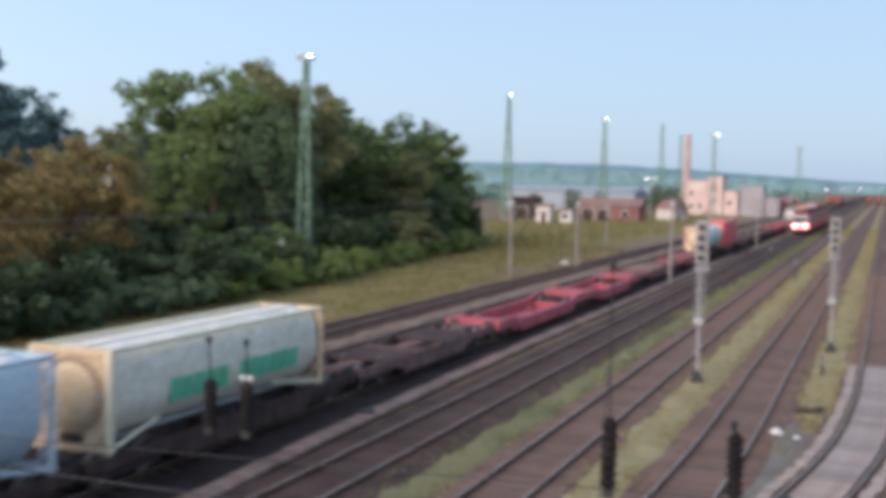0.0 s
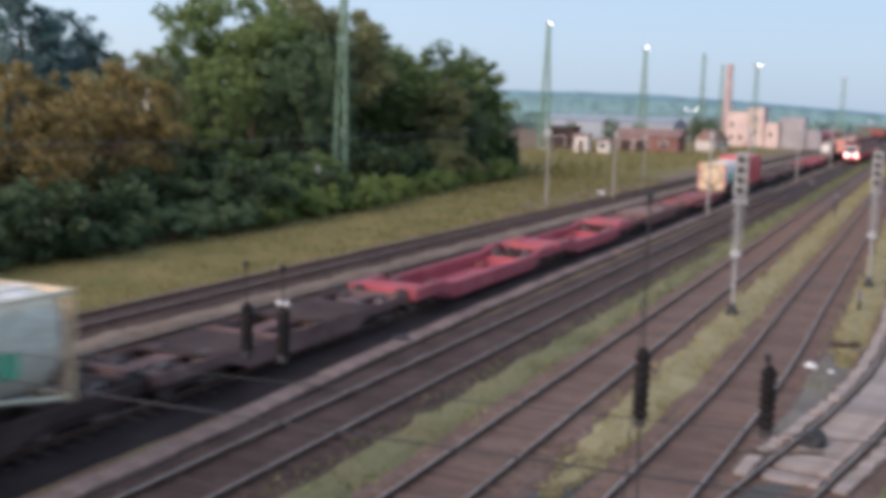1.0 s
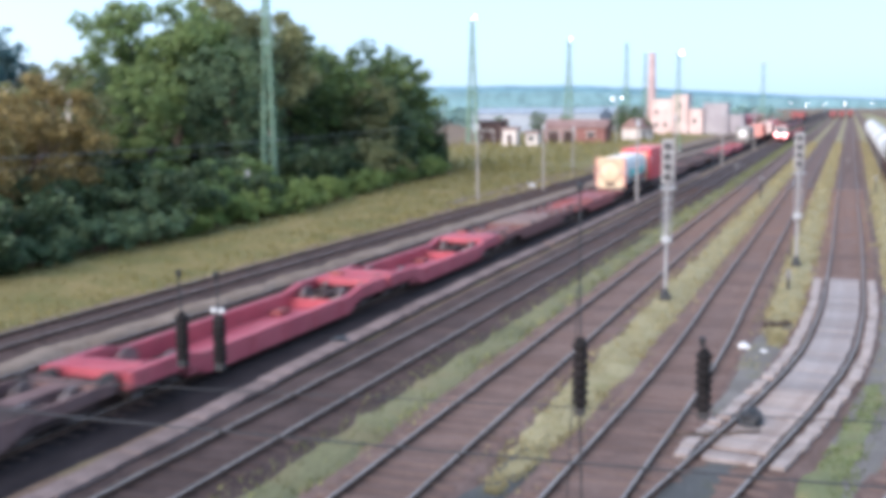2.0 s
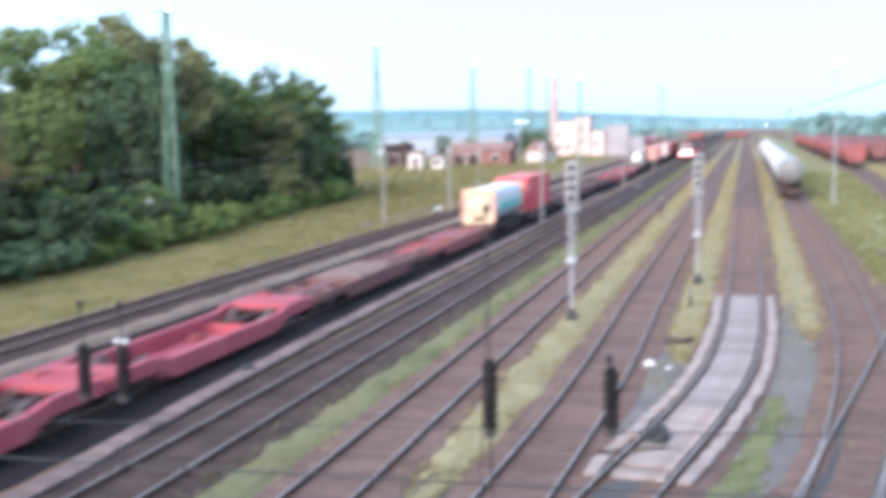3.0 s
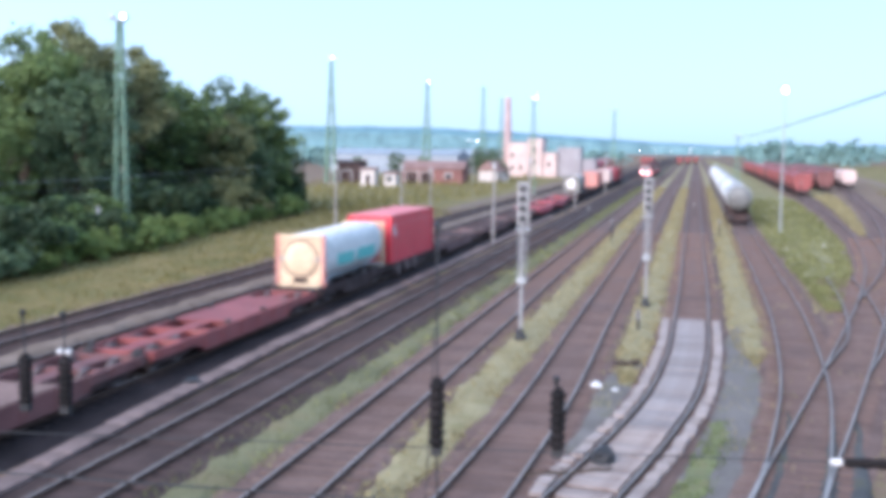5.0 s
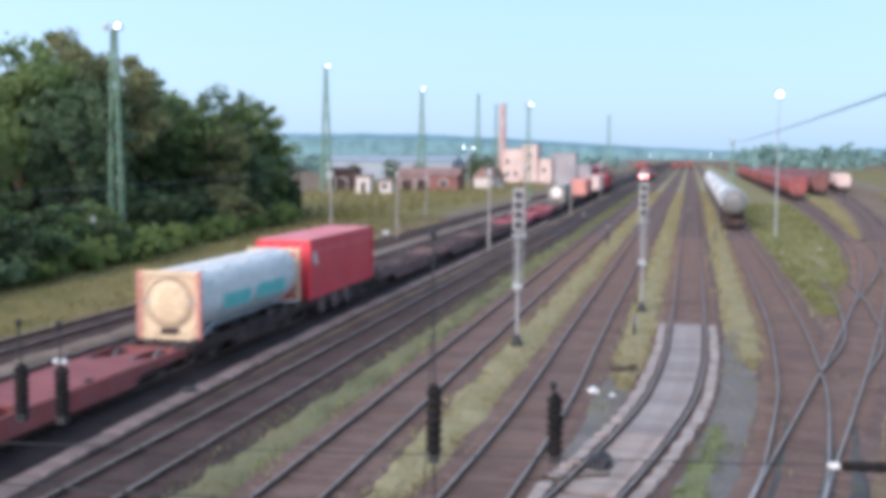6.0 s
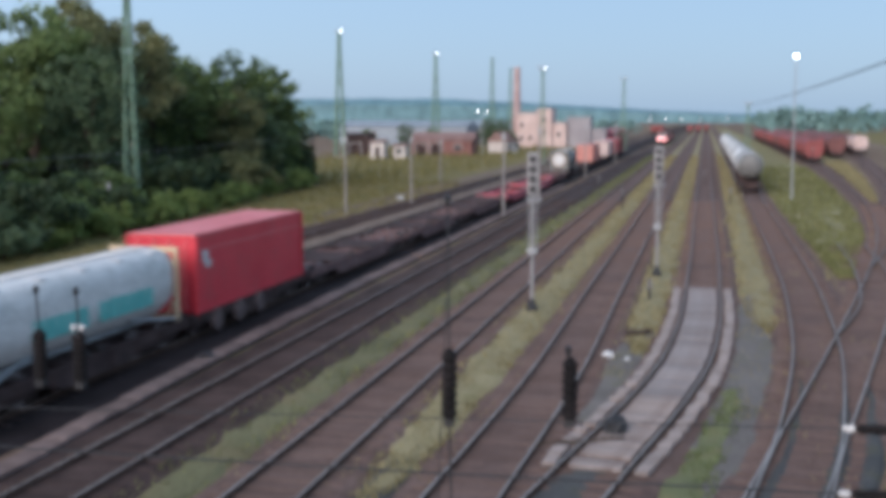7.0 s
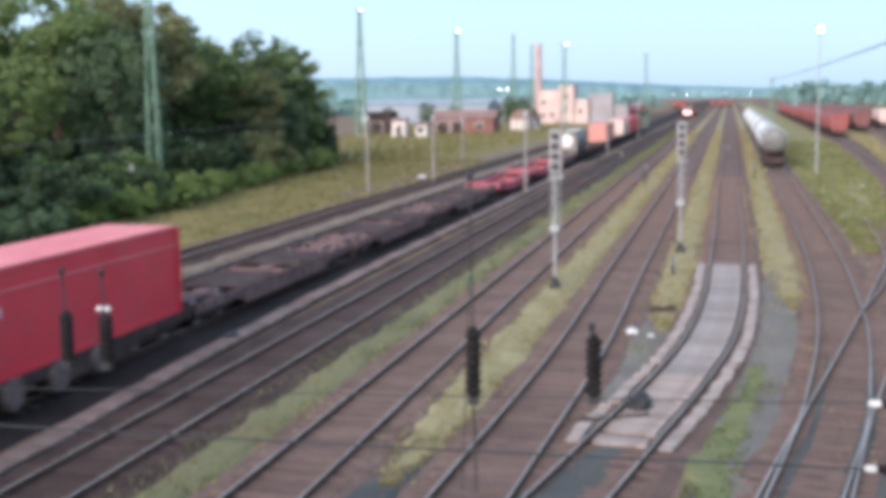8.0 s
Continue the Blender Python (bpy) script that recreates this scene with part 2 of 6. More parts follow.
# distance haze is mixed into these two base colours
HAZED_HILL = mat("haze_tinted_hill", (0.135, 0.23, 0.255), (0.165, 0.265, 0.29), scale=0.012, fine=0.05, bump=0)
HAZED_TREES = mat("haze_tinted_woods", (0.16, 0.26, 0.245), (0.21, 0.31, 0.285), scale=0.05, fine=0.5, bump=0, island=0.2)
LAMP_GLOW = glow("floodlight_glow", (1.0, 0.93, 0.82), 14)
FAR_GLOW = glow("far_lamp_glow", (1.0, 0.8, 0.7), 14)
TAIL_GLOW = glow("tail_lamp_glow", (1.0, 0.35, 0.3), 14)


# ---------- mesh helpers ----------
def box(bm, x0, x1, y0, y1, z0, z1, bevel=0.0):
    vs = [bm.verts.new((x, y, z)) for x in (x0, x1) for y in (y0, y1) for z in (z0, z1)]
    fs = [bm.faces.new([vs[i] for i in q]) for q in ((0, 1, 3, 2), (4, 6, 7, 5), (0, 4, 5, 1), (2, 3, 7, 6), (0, 2, 6, 4), (1, 5, 7, 3))]
    if bevel:
        bmesh.ops.bevel(bm, geom=list({e for f in fs for e in f.edges}), offset=bevel, segments=2, affect="EDGES")


def tube(bm, p, q, r0, r1=None, n=8, caps=True):
    p, q = Vector(p), Vector(q)
    r1 = r0 if r1 is None else r1
    turn = (q - p).to_track_quat("Z", "Y").to_matrix()
    rings = []
    for c, r in ((p, r0), (q, r1)):
        rings.append([bm.verts.new(c + turn @ Vector((r * math.cos(2 * math.pi * i / n), r * math.sin(2 * math.pi * i / n), 0))) for i in range(n)])
    for i in range(n):
        bm.faces.new((rings[0][i], rings[0][(i + 1) % n], rings[1][(i + 1) % n], rings[1][i]))
    if caps:
        bm.faces.new(rings[0][::-1])
        bm.faces.new(rings[1])


def lathe(bm, origin, axis, profile, n=20):
    """Rings of (distance along axis, radius) round a line from origin."""
    turn = Vector(axis).to_track_quat("Z", "Y").to_matrix()
    o = Vector(origin)
    rings = [[bm.verts.new(o + turn @ Vector((r * math.cos(2 * math.pi * i / n), r * math.sin(2 * math.pi * i / n), d))) for i in range(n)] for d, r in profile]
    for a, b in zip(rings, rings[1:]):
        for i in range(n):
            bm.faces.new((a[i], a[(i + 1) % n], b[(i + 1) % n], b[i]))
    bm.faces.new(rings[0][::-1])
    bm.faces.new(rings[-1])


def part(name, bm, material, parent=None, label="", smooth=False):
    me = bpy.data.meshes.new(name)
    bmesh.ops.recalc_face_normals(bm, faces=bm.faces)
    bm.to_mesh(me)
    bm.free()
    if smooth:
        for p in me.polygons:
            p.use_smooth = True
    me.materials.append(material)
    ob = new(name, me)
    if parent is not None:
        ob.parent = parent
    return tagged(ob, label) if label else ob


def raw(name, verts, faces, material, parent=None):
    me = bpy.data.meshes.new(name)
    me.from_pydata(verts, [], faces)
    me.materials.append(material)
    ob = new(name, me)
    if parent is not None:
        ob.parent = parent
    return ob


def boxes(name, material, parent, *dims, label="", bevel=0.0):
    bm = bmesh.new()
    for d in dims:
        box(bm, *d, bevel=bevel)
    return part(name, bm, material, parent, label)


def thing(name, x, y, z, label, category, group="", kind="", turn=0):
    ob = new(name)
    ob.matrix_basis = pose(x, y, z, 0, 0, turn)
    return tagged(ob, label, category, group, kind)


# ---------- ground ----------
def sheet(name, x0, x1, y0, y1, z, step_x, step_y, material, rough=0.0):
    nx, ny = max(1, int((x1 - x0) / step_x)), max(1, int((y1 - y0) / step_y))
    vs, fs = [], []
    for j in range(ny + 1):
        for i in range(nx + 1):
            x, y = x0 + (x1 - x0) * i / nx, y0 + (y1 - y0) * j / ny
            vs.append((x, y, z + rough * noise.noise((x * 0.3, y * 0.3, 3))))
    for j in range(ny):
        for i in range(nx):
            a = j * (nx + 1) + i
            fs.append((a, a + 1, a + nx + 2, a + nx + 1))
    return raw(name, vs, fs, material)


ground = tagged(sheet("ground", -2500, 2500, -60, 4500, -0.06, 500, 500, GROUND), "bare brown dirt and gravel of a rail yard", "ground", kind="structure")


def smooth_line(points, step=1.5):
    """A line through (x, y) control points, resampled along y."""
    ys = np.array([p[1] for p in points], float)
    xs = np.array([p[0] for p in points], float)
    tangents = np.gradient(xs, ys)
    y = np.concatenate([np.arange(ys[0], min(ys[-1], 140), step), np.arange(max(ys[0], 140), ys[-1] + 1, 25)]) if ys[-1] > 140 else np.arange(ys[0], ys[-1] + 0.1, step)
    out = []
    for v in y:
        k = min(max(np.searchsorted(ys, v) - 1, 0), len(ys) - 2)
        h = ys[k + 1] - ys[k]
        u = min(max((v - ys[k]) / h, 0), 1)
        x = (2 * u**3 - 3 * u**2 + 1) * xs[k] + (u**3 - 2 * u**2 + u) * h * tangents[k] + (-2 * u**3 + 3 * u**2) * xs[k + 1] + (u**3 - u**2) * h * tangents[k + 1]
        out.append((float(x), float(v)))
    return out


def sides(line):
    """Unit normals to the right of a line."""
    out = []
    for i in range(len(line)):
        a, b = line[max(i - 1, 0)], line[min(i + 1, len(line) - 1)]
        dx, dy = b[0] - a[0], b[1] - a[1]
        d = math.hypot(dx, dy)
        out.append((dy / d, -dx / d))
    return out


def sweep(line, profile, closed=True):
    """Vertices and faces of a cross-section (offset to the right, height) drawn along a line."""
    ns, vs, fs, n = sides(line), [], [], len(profile)
    for (x, y), (a, b) in zip(line, ns):
        vs += [(x + a * o, y + b * o, z) for o, z in profile]
    for i in range(len(line) - 1):
        for j in range(n if closed else n - 1):
            k = (j + 1) % n
            fs.append((i * n + j, i * n + k, (i + 1) * n + k, (i + 1) * n + j))
    return vs, fs


def sleeper_mesh(material):
    bm = bmesh.new()
    box(bm, -1.25, 1.25, -0.12, 0.12, 0, 0.057)
    bmesh.ops.bevel(bm, geom=bm.edges[:], offset=0.015, segments=1, affect="EDGES")
    me = bpy.data.meshes.new("sleeper")
    bm.to_mesh(me)
    bm.free()
    me.materials.append(material)
    return me


SLEEPER_MESHES = {m.name: sleeper_mesh(m) for m in (SLEEPER, TARRED_SLEEPER)}


def track(name, points, label, bed=BALLAST, bed_half=1.35, sleepers_to=110, lift=0.0, near_from=16, near_to=62):
    line = smooth_line(points)
    wood = SLEEPER if bed is BALLAST else TARRED_SLEEPER
    top = new(name)
    tagged(top, label, "railway track", kind="structure")
    z = lift
    vs, fs = sweep(line, [(-bed_half - 0.35, -0.08), (-bed_half, z + 0.03), (0, z + 0.05), (bed_half, z + 0.03), (bed_half + 0.35, -0.08)], closed=False)
    rng = random.Random(len(name) + int(points[0][0] * 10))
    vs = [(x + rng.uniform(-0.06, 0.06), y, h + rng.uniform(-0.012, 0.012)) for x, y, h in vs]
    raw("ballast_bed", vs, fs, bed, top)
    for side in (-0.753, 0.753):
        prof = [(-0.045, 0.055), (0.045, 0.055), (0.022, 0.09), (0.012, 0.17), (0.03, 0.182), (0.026, 0.2), (-0.026, 0.2), (-0.03, 0.182), (-0.012, 0.17), (-0.03, 0.09)]
        vs, fs = sweep(line, [(side + o, z + h) for o, h in prof])
        rail = raw("rail", vs, fs, RAIL, top)
        rail.data.materials.append(RAIL_TOP)
        for i, p in enumerate(rail.data.polygons):
            if i % 10 == 5:
                p.material_index = 1
    near = [(p, n) for p, n in zip(line, sides(line)) if p[1] < sleepers_to]
    vs, fs = [], []
    along, last = 0.0, None
    pts = []
    for (p, n) in near:
        if last is not None:
            seg = math.hypot(p[0] - last[0][0], p[1] - last[0][1])
            while along < seg:
                u = along / seg
                pts.append((last[0][0] + (p[0] - last[0][0]) * u, last[0][1] + (p[1] - last[0][1]) * u, n))
                along += 0.62
            along -= seg
        last = (p, n)
    for x, y, (a, b) in pts:
        j = rng.uniform(-0.02, 0.02)
        if near_from < y < near_to:
            ob = new("sleeper", SLEEPER_MESHES[wood.name])
            ob.parent = top
            ob.matrix_basis = pose(x + a * j, y + b * j, z + rng.uniform(-0.008, 0.006), 0, 0, math.degrees(math.atan2(b, a)))
            continue
        k = len(vs)
        for o in (-1.25, 1.25):
            for w in (-0.12, 0.12):
                for h in (z + 0.0, z + 0.062 + j * 0.3):
                    vs.append((x + a * (o + j) - b * w, y + b * (o + j) + a * w, h))
        fs += [tuple(k + i for i in q) for q in ((0, 1, 3, 2), (4, 6, 7, 5), (0, 4, 5, 1), (2, 3, 7, 6), (1, 5, 7, 3))]
    if vs:
        tagged(raw("sleepers", vs, fs, wood, top), kind="stuff")
    return line


TRACK_A = -18.25
LINES = {}
LINES["A"] = track("track_1", [(TRACK_A, -50), (TRACK_A, 300), (TRACK_A, 1500)], "main line track on ballast darkened as shade under a freight train", UNDERTRAIN, 2.1)
LINES["B"] = track("track_2", [(-13.0, -50), (-13.0, 300), (-13.0, 1500)], "straight railway track with worn rails on dark ballast", DARK_BALLAST, 1.75)
LINES["C"] = track("track_3", [(-8.6, -50), (-8.6, 300), (-8.6, 1500)], "straight railway track with shining rails on brown ballast")
LINES["D"] = track("track_4", [(-6.2, -30), (-5.3, 0), (-4.68, 21), (-4.3, 31), (-4.25, 50), (-4.25, 300), (-4.25, 1500)], "gently curving railway track on brown ballast")
LINES["S"] = track("track_5", [(-7.2, 0), (-2.75, 21.5), (-2.05, 25.5), (-1.25, 30), (-0.5, 35.5), (-0.1, 42), (0.05, 54), (0.05, 90), (0.05, 300), (0.05, 1500)], "curved railway track running through concrete slabs")
LINES["E"] = track("track_6", [(-2.5, 0), (1.75, 23.3), (2.5, 27.2), (3.05, 31.5), (3.7, 38), (4.1, 45.5), (4.4, 55), (4.5, 65), (4.55, 90), (4.55, 300), (4.55, 1500)], "siding track curving out of a set of points")
LINES["F"] = track("track_7", [(-2.4, 0), (1.9, 23.4), (2.55, 27.2), (3.6, 32.4), (5.4, 41.5), (7.1, 50.3), (8.9, 60), (11.5, 76), (14.2, 100), (16.5, 140), (18.0, 200), (18.5, 300), (18.5, 1500)], "diverging siding track crossing at a frog")
LINES["G"] = track("track_8", [(8.9, 60.2), (12.6, 77), (16, 98), (18.6, 118), (22, 150), (26.5, 200), (30.5, 245), (32.3, 280), (33, 1500)], "outer siding track on brown dirt")
LINES["H"] = track("track_9", [(-21.8, -50), (-21.8, 300), (-21.8, 1500)], "rusty railway track beside a pale gravel strip", DARK_BALLAST)
LINES["I"] = track("track_10", [(-26.2, -50), (-26.2, 300), (-26.2, 1500)], "rusty outer railway track beside a grassy verge", DARK_BALLAST)
LINES["J"] = track("track_11", [(5.4, 41.5), (6.85, 47.5), (8.15, 59), (8.6, 67), (8.8, 74)], "short overgrown siding track")


def strip(name, points, widths, z, material, label, category, seed=1, wobble=0.46, step=0.4):
    """A low uneven bank of ground along a line; widths are (left, right) at each control point."""
    line = smooth_line(points, step)
    ys = [p[1] for p in points]
    vs, fs, n = [], [], 6
    for (x, y), (a, b) in zip(line, sides(line)):
        wl = float(np.interp(y, ys, [w[0] for w in widths])) + wobble * noise.noise((y * 0.35, seed, 0)) + wobble * 0.6 * noise.noise((y * 1.3, seed, 1))
        wr = float(np.interp(y, ys, [w[1] for w in widths])) + wobble * noise.noise((y * 0.35, seed, 5)) + wobble * 0.6 * noise.noise((y * 1.3, seed, 7))
        for i in range(n):
            u = i / (n - 1)
            o = -wl + (wl + wr) * u
            h = -0.09 + (z + 0.09) * (1 - abs(2 * u - 1) ** 3) + 0.02 * noise.noise((x + o, y, seed))
            vs.append((x + a * o, y + b * o, h))
    for i in range(len(line) - 1):
        for j in range(n - 1):
            fs.append((i * n + j, i * n + j + 1, (i + 1) * n + j + 1, (i + 1) * n + j))
    return tagged(raw(name, vs, fs, material), label, category, kind="structure"), line


def blades(name, line, ys, widths, count, material, seed, height=0.14, z=0.03, label="short rough grass between the tracks", y_max=1e9, y_min=0):
    """Grass: many small upright triangles scattered over a strip, denser near the camera."""
    rng = np.random.default_rng(seed)
    count = int(count * 0.4)
    pick = [p for p in line if y_min < p[1] < y_max]
    lx, ly = np.array([p[0] for p in pick]), np.array([p[1] for p in pick])
    y = ly[0] + (ly[-1] - ly[0]) * rng.random(count) ** 1.6
    x0 = np.interp(y, ly, lx)
    wl, wr = np.interp(y, ys, [w[0] for w in widths]), np.interp(y, ys, [w[1] for w in widths])
    x = x0 - wl + (wl + wr) * rng.random(count)
    clump = np.array([noise.noise((a * 0.9, b * 0.6, seed)) for a, b in zip(x, y)])
    keep = clump > -0.3
    x, y, clump = x[keep], y[keep], clump[keep]
    n = len(x)
    ang = rng.random(n) * math.pi
    h = height * (0.4 + 0.8 * rng.random(n)) * (1 + clump) * (1 + np.clip(y - 40, 0, 100) / 100)
    w = (0.025 + 0.03 * rng.random(n)) * (1 + np.clip(y - 30, 0, 120) / 40)
    lean = (rng.random((n, 2)) - 0.5) * 0.14
    v = np.zeros((n, 3, 3))
    v[:, 0] = np.stack([x - w * np.cos(ang), y - w * np.sin(ang), np.full(n, z - 0.05)], 1)
    v[:, 1] = np.stack([x + w * np.cos(ang), y + w * np.sin(ang), np.full(n, z - 0.05)], 1)
    v[:, 2] = np.stack([x + lean[:, 0], y + lean[:, 1], z + h], 1)
    return tagged(raw(name, v.reshape(-1, 3).tolist(), np.arange(3 * n).reshape(n, 3).tolist(), material), label, "grass", kind="stuff")


def green(name, points, widths, material, blade, seed, count, label, z=0.04, y_max=260, height=0.09):
    _, line = strip(name, points, widths, z, material, label, "grass", seed)
    blades("grass", line, [p[1] for p in points], widths, count, blade, seed, height, z, label, y_max=y_max, y_min=12)


green("verge_1", [(-10.95, 8), (-10.9, 30), (-10.75, 60), (-10.75, 400), (-10.75, 900)], [(0.9, 0.75), (0.85, 0.75), (0.8, 0.75), (0.7, 0.6), (0.5, 0.5)], STRIP_GROUND, STRIP_BLADE, 1, 9000, "narrow green grass strip between railway tracks")
green("verge_2", [(-6.55, 21.2), (-6.52, 24), (-6.5, 29), (-6.5, 43), (-6.5, 70), (-6.4, 900)], [(0.15, 0.15), (0.7, 0.5), (0.98, 0.7), (1.0, 0.8), (0.95, 0.8), (0.8, 0.7)], GRASS_GROUND, DRY_BLADE, 2, 12000, "yellowish grass strip between railway tracks", z=0.055)
green("verge_3", [(-2.1, 37.5), (-2.05, 40.5), (-1.95, 46), (-1.95, 62), (-1.95, 900)], [(0.1, 0.1), (0.55, 0.45), (0.85, 0.65), (0.9, 0.75), (0.85, 0.8)], GRASS_GROUND, DRY_BLADE, 3, 8000, "yellowish grass strip between railway tracks", z=0.055)
green("verge_4", [(2.4, 42.5), (2.45, 46), (2.5, 52), (2.6, 70), (2.7, 900)], [(0.04, 0.04), (0.7, 0.75), (0.9, 0.9), (0.9, 0.9), (0.9, 0.9)], GRASS_GROUND, DRY_BLADE, 4, 8000, "yellowish grass strip between railway tracks", z=0.055)
green("verge_5", [(6.9, 58), (7.4, 66), (8.2, 80), (8.8, 100), (10, 140), (11.5, 220), (11.8, 900)], [(0.3, 0.3), (1.0, 0.9), (1.9, 2.3), (2.5, 3.6), (3.4, 4.4), (4.8, 4.8), (5, 5)], MEADOW_GROUND, MEADOW_BLADE, 5, 16000, "patchy yellow grass beside sidings", y_max=200, height=0.16)
green("verge_10", [(15.5, 72), (20, 95), (26.5, 122), (33, 165), (44, 240), (60, 340), (95, 700)], [(0.2, 0.3), (1.6, 6), (4.0, 12), (5, 18), (9, 34), (18, 60), (50, 140)], DRY_GROUND, VERGE_BLADE, 10, 12000, "patchy yellow-green meadow beside the yard", y_max=260, height=0.25)
green("verge_11", [(15.5, 112), (18.5, 150), (22, 205), (24, 300)], [(0.3, 0.3), (1.2, 1.0), (1.8, 1.8), (1.5, 1.5)], GRASS_GROUND, DRY_BLADE, 12, 5000, "yellowish grass between two sidings", y_max=230, height=0.2)
green("verge_6", [(-33.5, -10), (-33.5, 60), (-34.5, 90), (-35.5, 130), (-37, 200), (-40, 500)], [(6.0, 5.6), (6.0, 5.6), (8, 6.2), (9, 7), (12, 7), (20, 6)], DRY_GROUND, VERGE_BLADE, 6, 32000, "dry yellow-green grass verge below trees", y_max=150, height=0.13)
green("verge_7", [(-55, 130), (-52, 160), (-55, 220), (-60, 330)], [(10, 17), (14, 18), (22, 20), (30, 20)], DRY_GROUND, VERGE_BLADE, 7, 8000, "straw-coloured rough meadow", y_max=330, height=0.5)
green("verge_8", [(-0.6, 18), (-0.15, 23), (0.25, 27), (0.7, 31), (0.95, 33.5)], [(0.3, 0.3), (0.55, 0.5), (0.45, 0.5), (0.3, 0.55), (0.1, 0.2)], GREEN_GROUND, GREEN_BLADE, 8, 2200, "fresh green grass patch on grey gravel", z=0.06)
green("verge_9", [(10, 26), (11.5, 39), (13, 49), (15.5, 60), (18.5, 76), (25, 100), (45, 200)], [(5.0, 6), (3.9, 8), (3.8, 9), (4.2, 10), (3.5, 12), (4, 30), (8, 60)], GRASS_GROUND, BLADE, 9, 12000, "green grass bank beside sidings", y_max=140, height=0.3)
strip("gravel_path", [(0.2, 14), (0.9, 27), (1.9, 40), (2.3, 50), (2.4, 58)], [(1.3, 1.3), (1.3, 1.25), (1.5, 1.1), (1.0, 0.9), (0.3, 0.3)], 0.035, GRAVEL, "dark grey gravel beside a slab track", "gravel", 11)
strip("gravel_patch", [(-3.9, 18), (-2.9, 29), (-2.4, 36), (-2.1, 43)], [(0.6, 0.8), (0.9, 1.0), (0.8, 0.9), (0.3, 0.3)], 0.03, GRAVEL, "dark grey gravel patch between two tracks", "gravel", 12)
strip("dark_gravel", [(-6.9, 14), (-6.7, 20), (-6.5, 24.5)], [(0.9, 0.9), (0.85, 0.85), (0.3, 0.3)], 0.05, DARK_GREY_GRAVEL, "dark grey ballast between two tracks", "gravel", 21)
strip("dark_gravel_bed", [(-4.9, 15), (-3.55, 21), (-2.2, 24.6)], [(0.75, 1.3), (0.85, 1.5), (0.7, 0.6)], 0.078, DARK_GREY_GRAVEL, "dark grey ballast in the track below the slabs", "gravel", 22)
for k, (off, half) in enumerate(((-0.42, 0.22), (0.78, 0.34), (1.45, 0.3))):
    strip(f"dark_gravel_{k + 1}", [(0.15 + off, 15), (1.75 + off, 23.3), (2.5 + off, 27.2), (3.05 + off, 31.5), (3.4 + off, 35)], [(half, half), (half, half), (half, half), (half * 0.7, half * 0.7), (0.08, 0.08)], 0.075, DARK_GREY_GRAVEL, "dark grey ballast strip beside point blades", "gravel", 31 + k, 0.12)
strip("sandy_walkway", [(-23.95, 10), (-23.95, 60), (-24.1, 200), (-24.1, 700)], [(0.6, 0.6), (0.75, 0.75), (1.15, 1.15), (1.2, 1.2)], 0.1, SAND, "pale sandy gravel strip between rusty tracks", "gravel", 14)
strip("sandy_track", [(-30.0, 85), (-30.2, 130), (-30.0, 220), (-30.0, 700)], [(0.3, 0.3), (0.9, 0.9), (1.0, 1.0), (1.0, 1.0)], 0.12, SAND, "pale sandy track beside the railway", "gravel", 13)
strip("path", [(22, 90), (30.4, 134), (37, 200), (46.6, 322), (52, 420)], [(0.8, 0.8), (1.2, 1.2), (1.5, 1.5), (2, 2), (2, 2)], 0.12, SAND, "pale gravel path beside the yard", "path", 16)
for seed, pts, wid, n, kind in ((31, [(5.5, 24), (6.5, 45), (9, 62), (12, 90)], [(3.2, 2.5), (4, 4), (4.5, 3.5), (5, 4)], 2600, DRY_BLADE), (32, [(-6.5, 18), (-6.5, 90)], [(1.2, 1.2), (1.2, 1.2)], 2600, DRY_BLADE),
                                (33, [(-1.95, 34), (-1.95, 100)], [(1.1, 1.1), (1.1, 1.1)], 2000, DRY_BLADE), (34, [(-10.9, 16), (-10.9, 90)], [(1.1, 1.1), (1.1, 1.1)], 2400, BLADE), (35, [(2.3, 30), (2.5, 100)], [(1.4, 1.1), (1.4, 1.1)], 2000, DRY_BLADE), (36, [(-28.5, 20), (-28.5, 130)], [(1.5, 1.5), (1.5, 1.5)], 3500, DRY_BLADE)):
    blades("weeds", smooth_line(pts, 2.0), [p[1] for p in pts], wid, n, kind, seed, 0.09, 0.03, "sparse weeds growing through the ballast", y_max=140, y_min=12)


# ---------- slabs ----------
def slab_mesh(w, l, h, seed, material=CONCRETE):
    rng = random.Random(seed)
    bm = bmesh.new()
    box(bm, -w / 2, w / 2, -l / 2, l / 2, 0, h)
    for v in bm.verts:
        v.co += Vector((rng.uniform(-0.02, 0.02), rng.uniform(-0.02, 0.02), rng.uniform(-0.008, 0.008)))
    bmesh.ops.bevel(bm, geom=bm.edges[:], offset=0.015, segments=1, affect="EDGES")
    me = bpy.data.meshes.new("slab")
    bm.to_mesh(me)
    bm.free()
    me.materials.append(material)
    return me


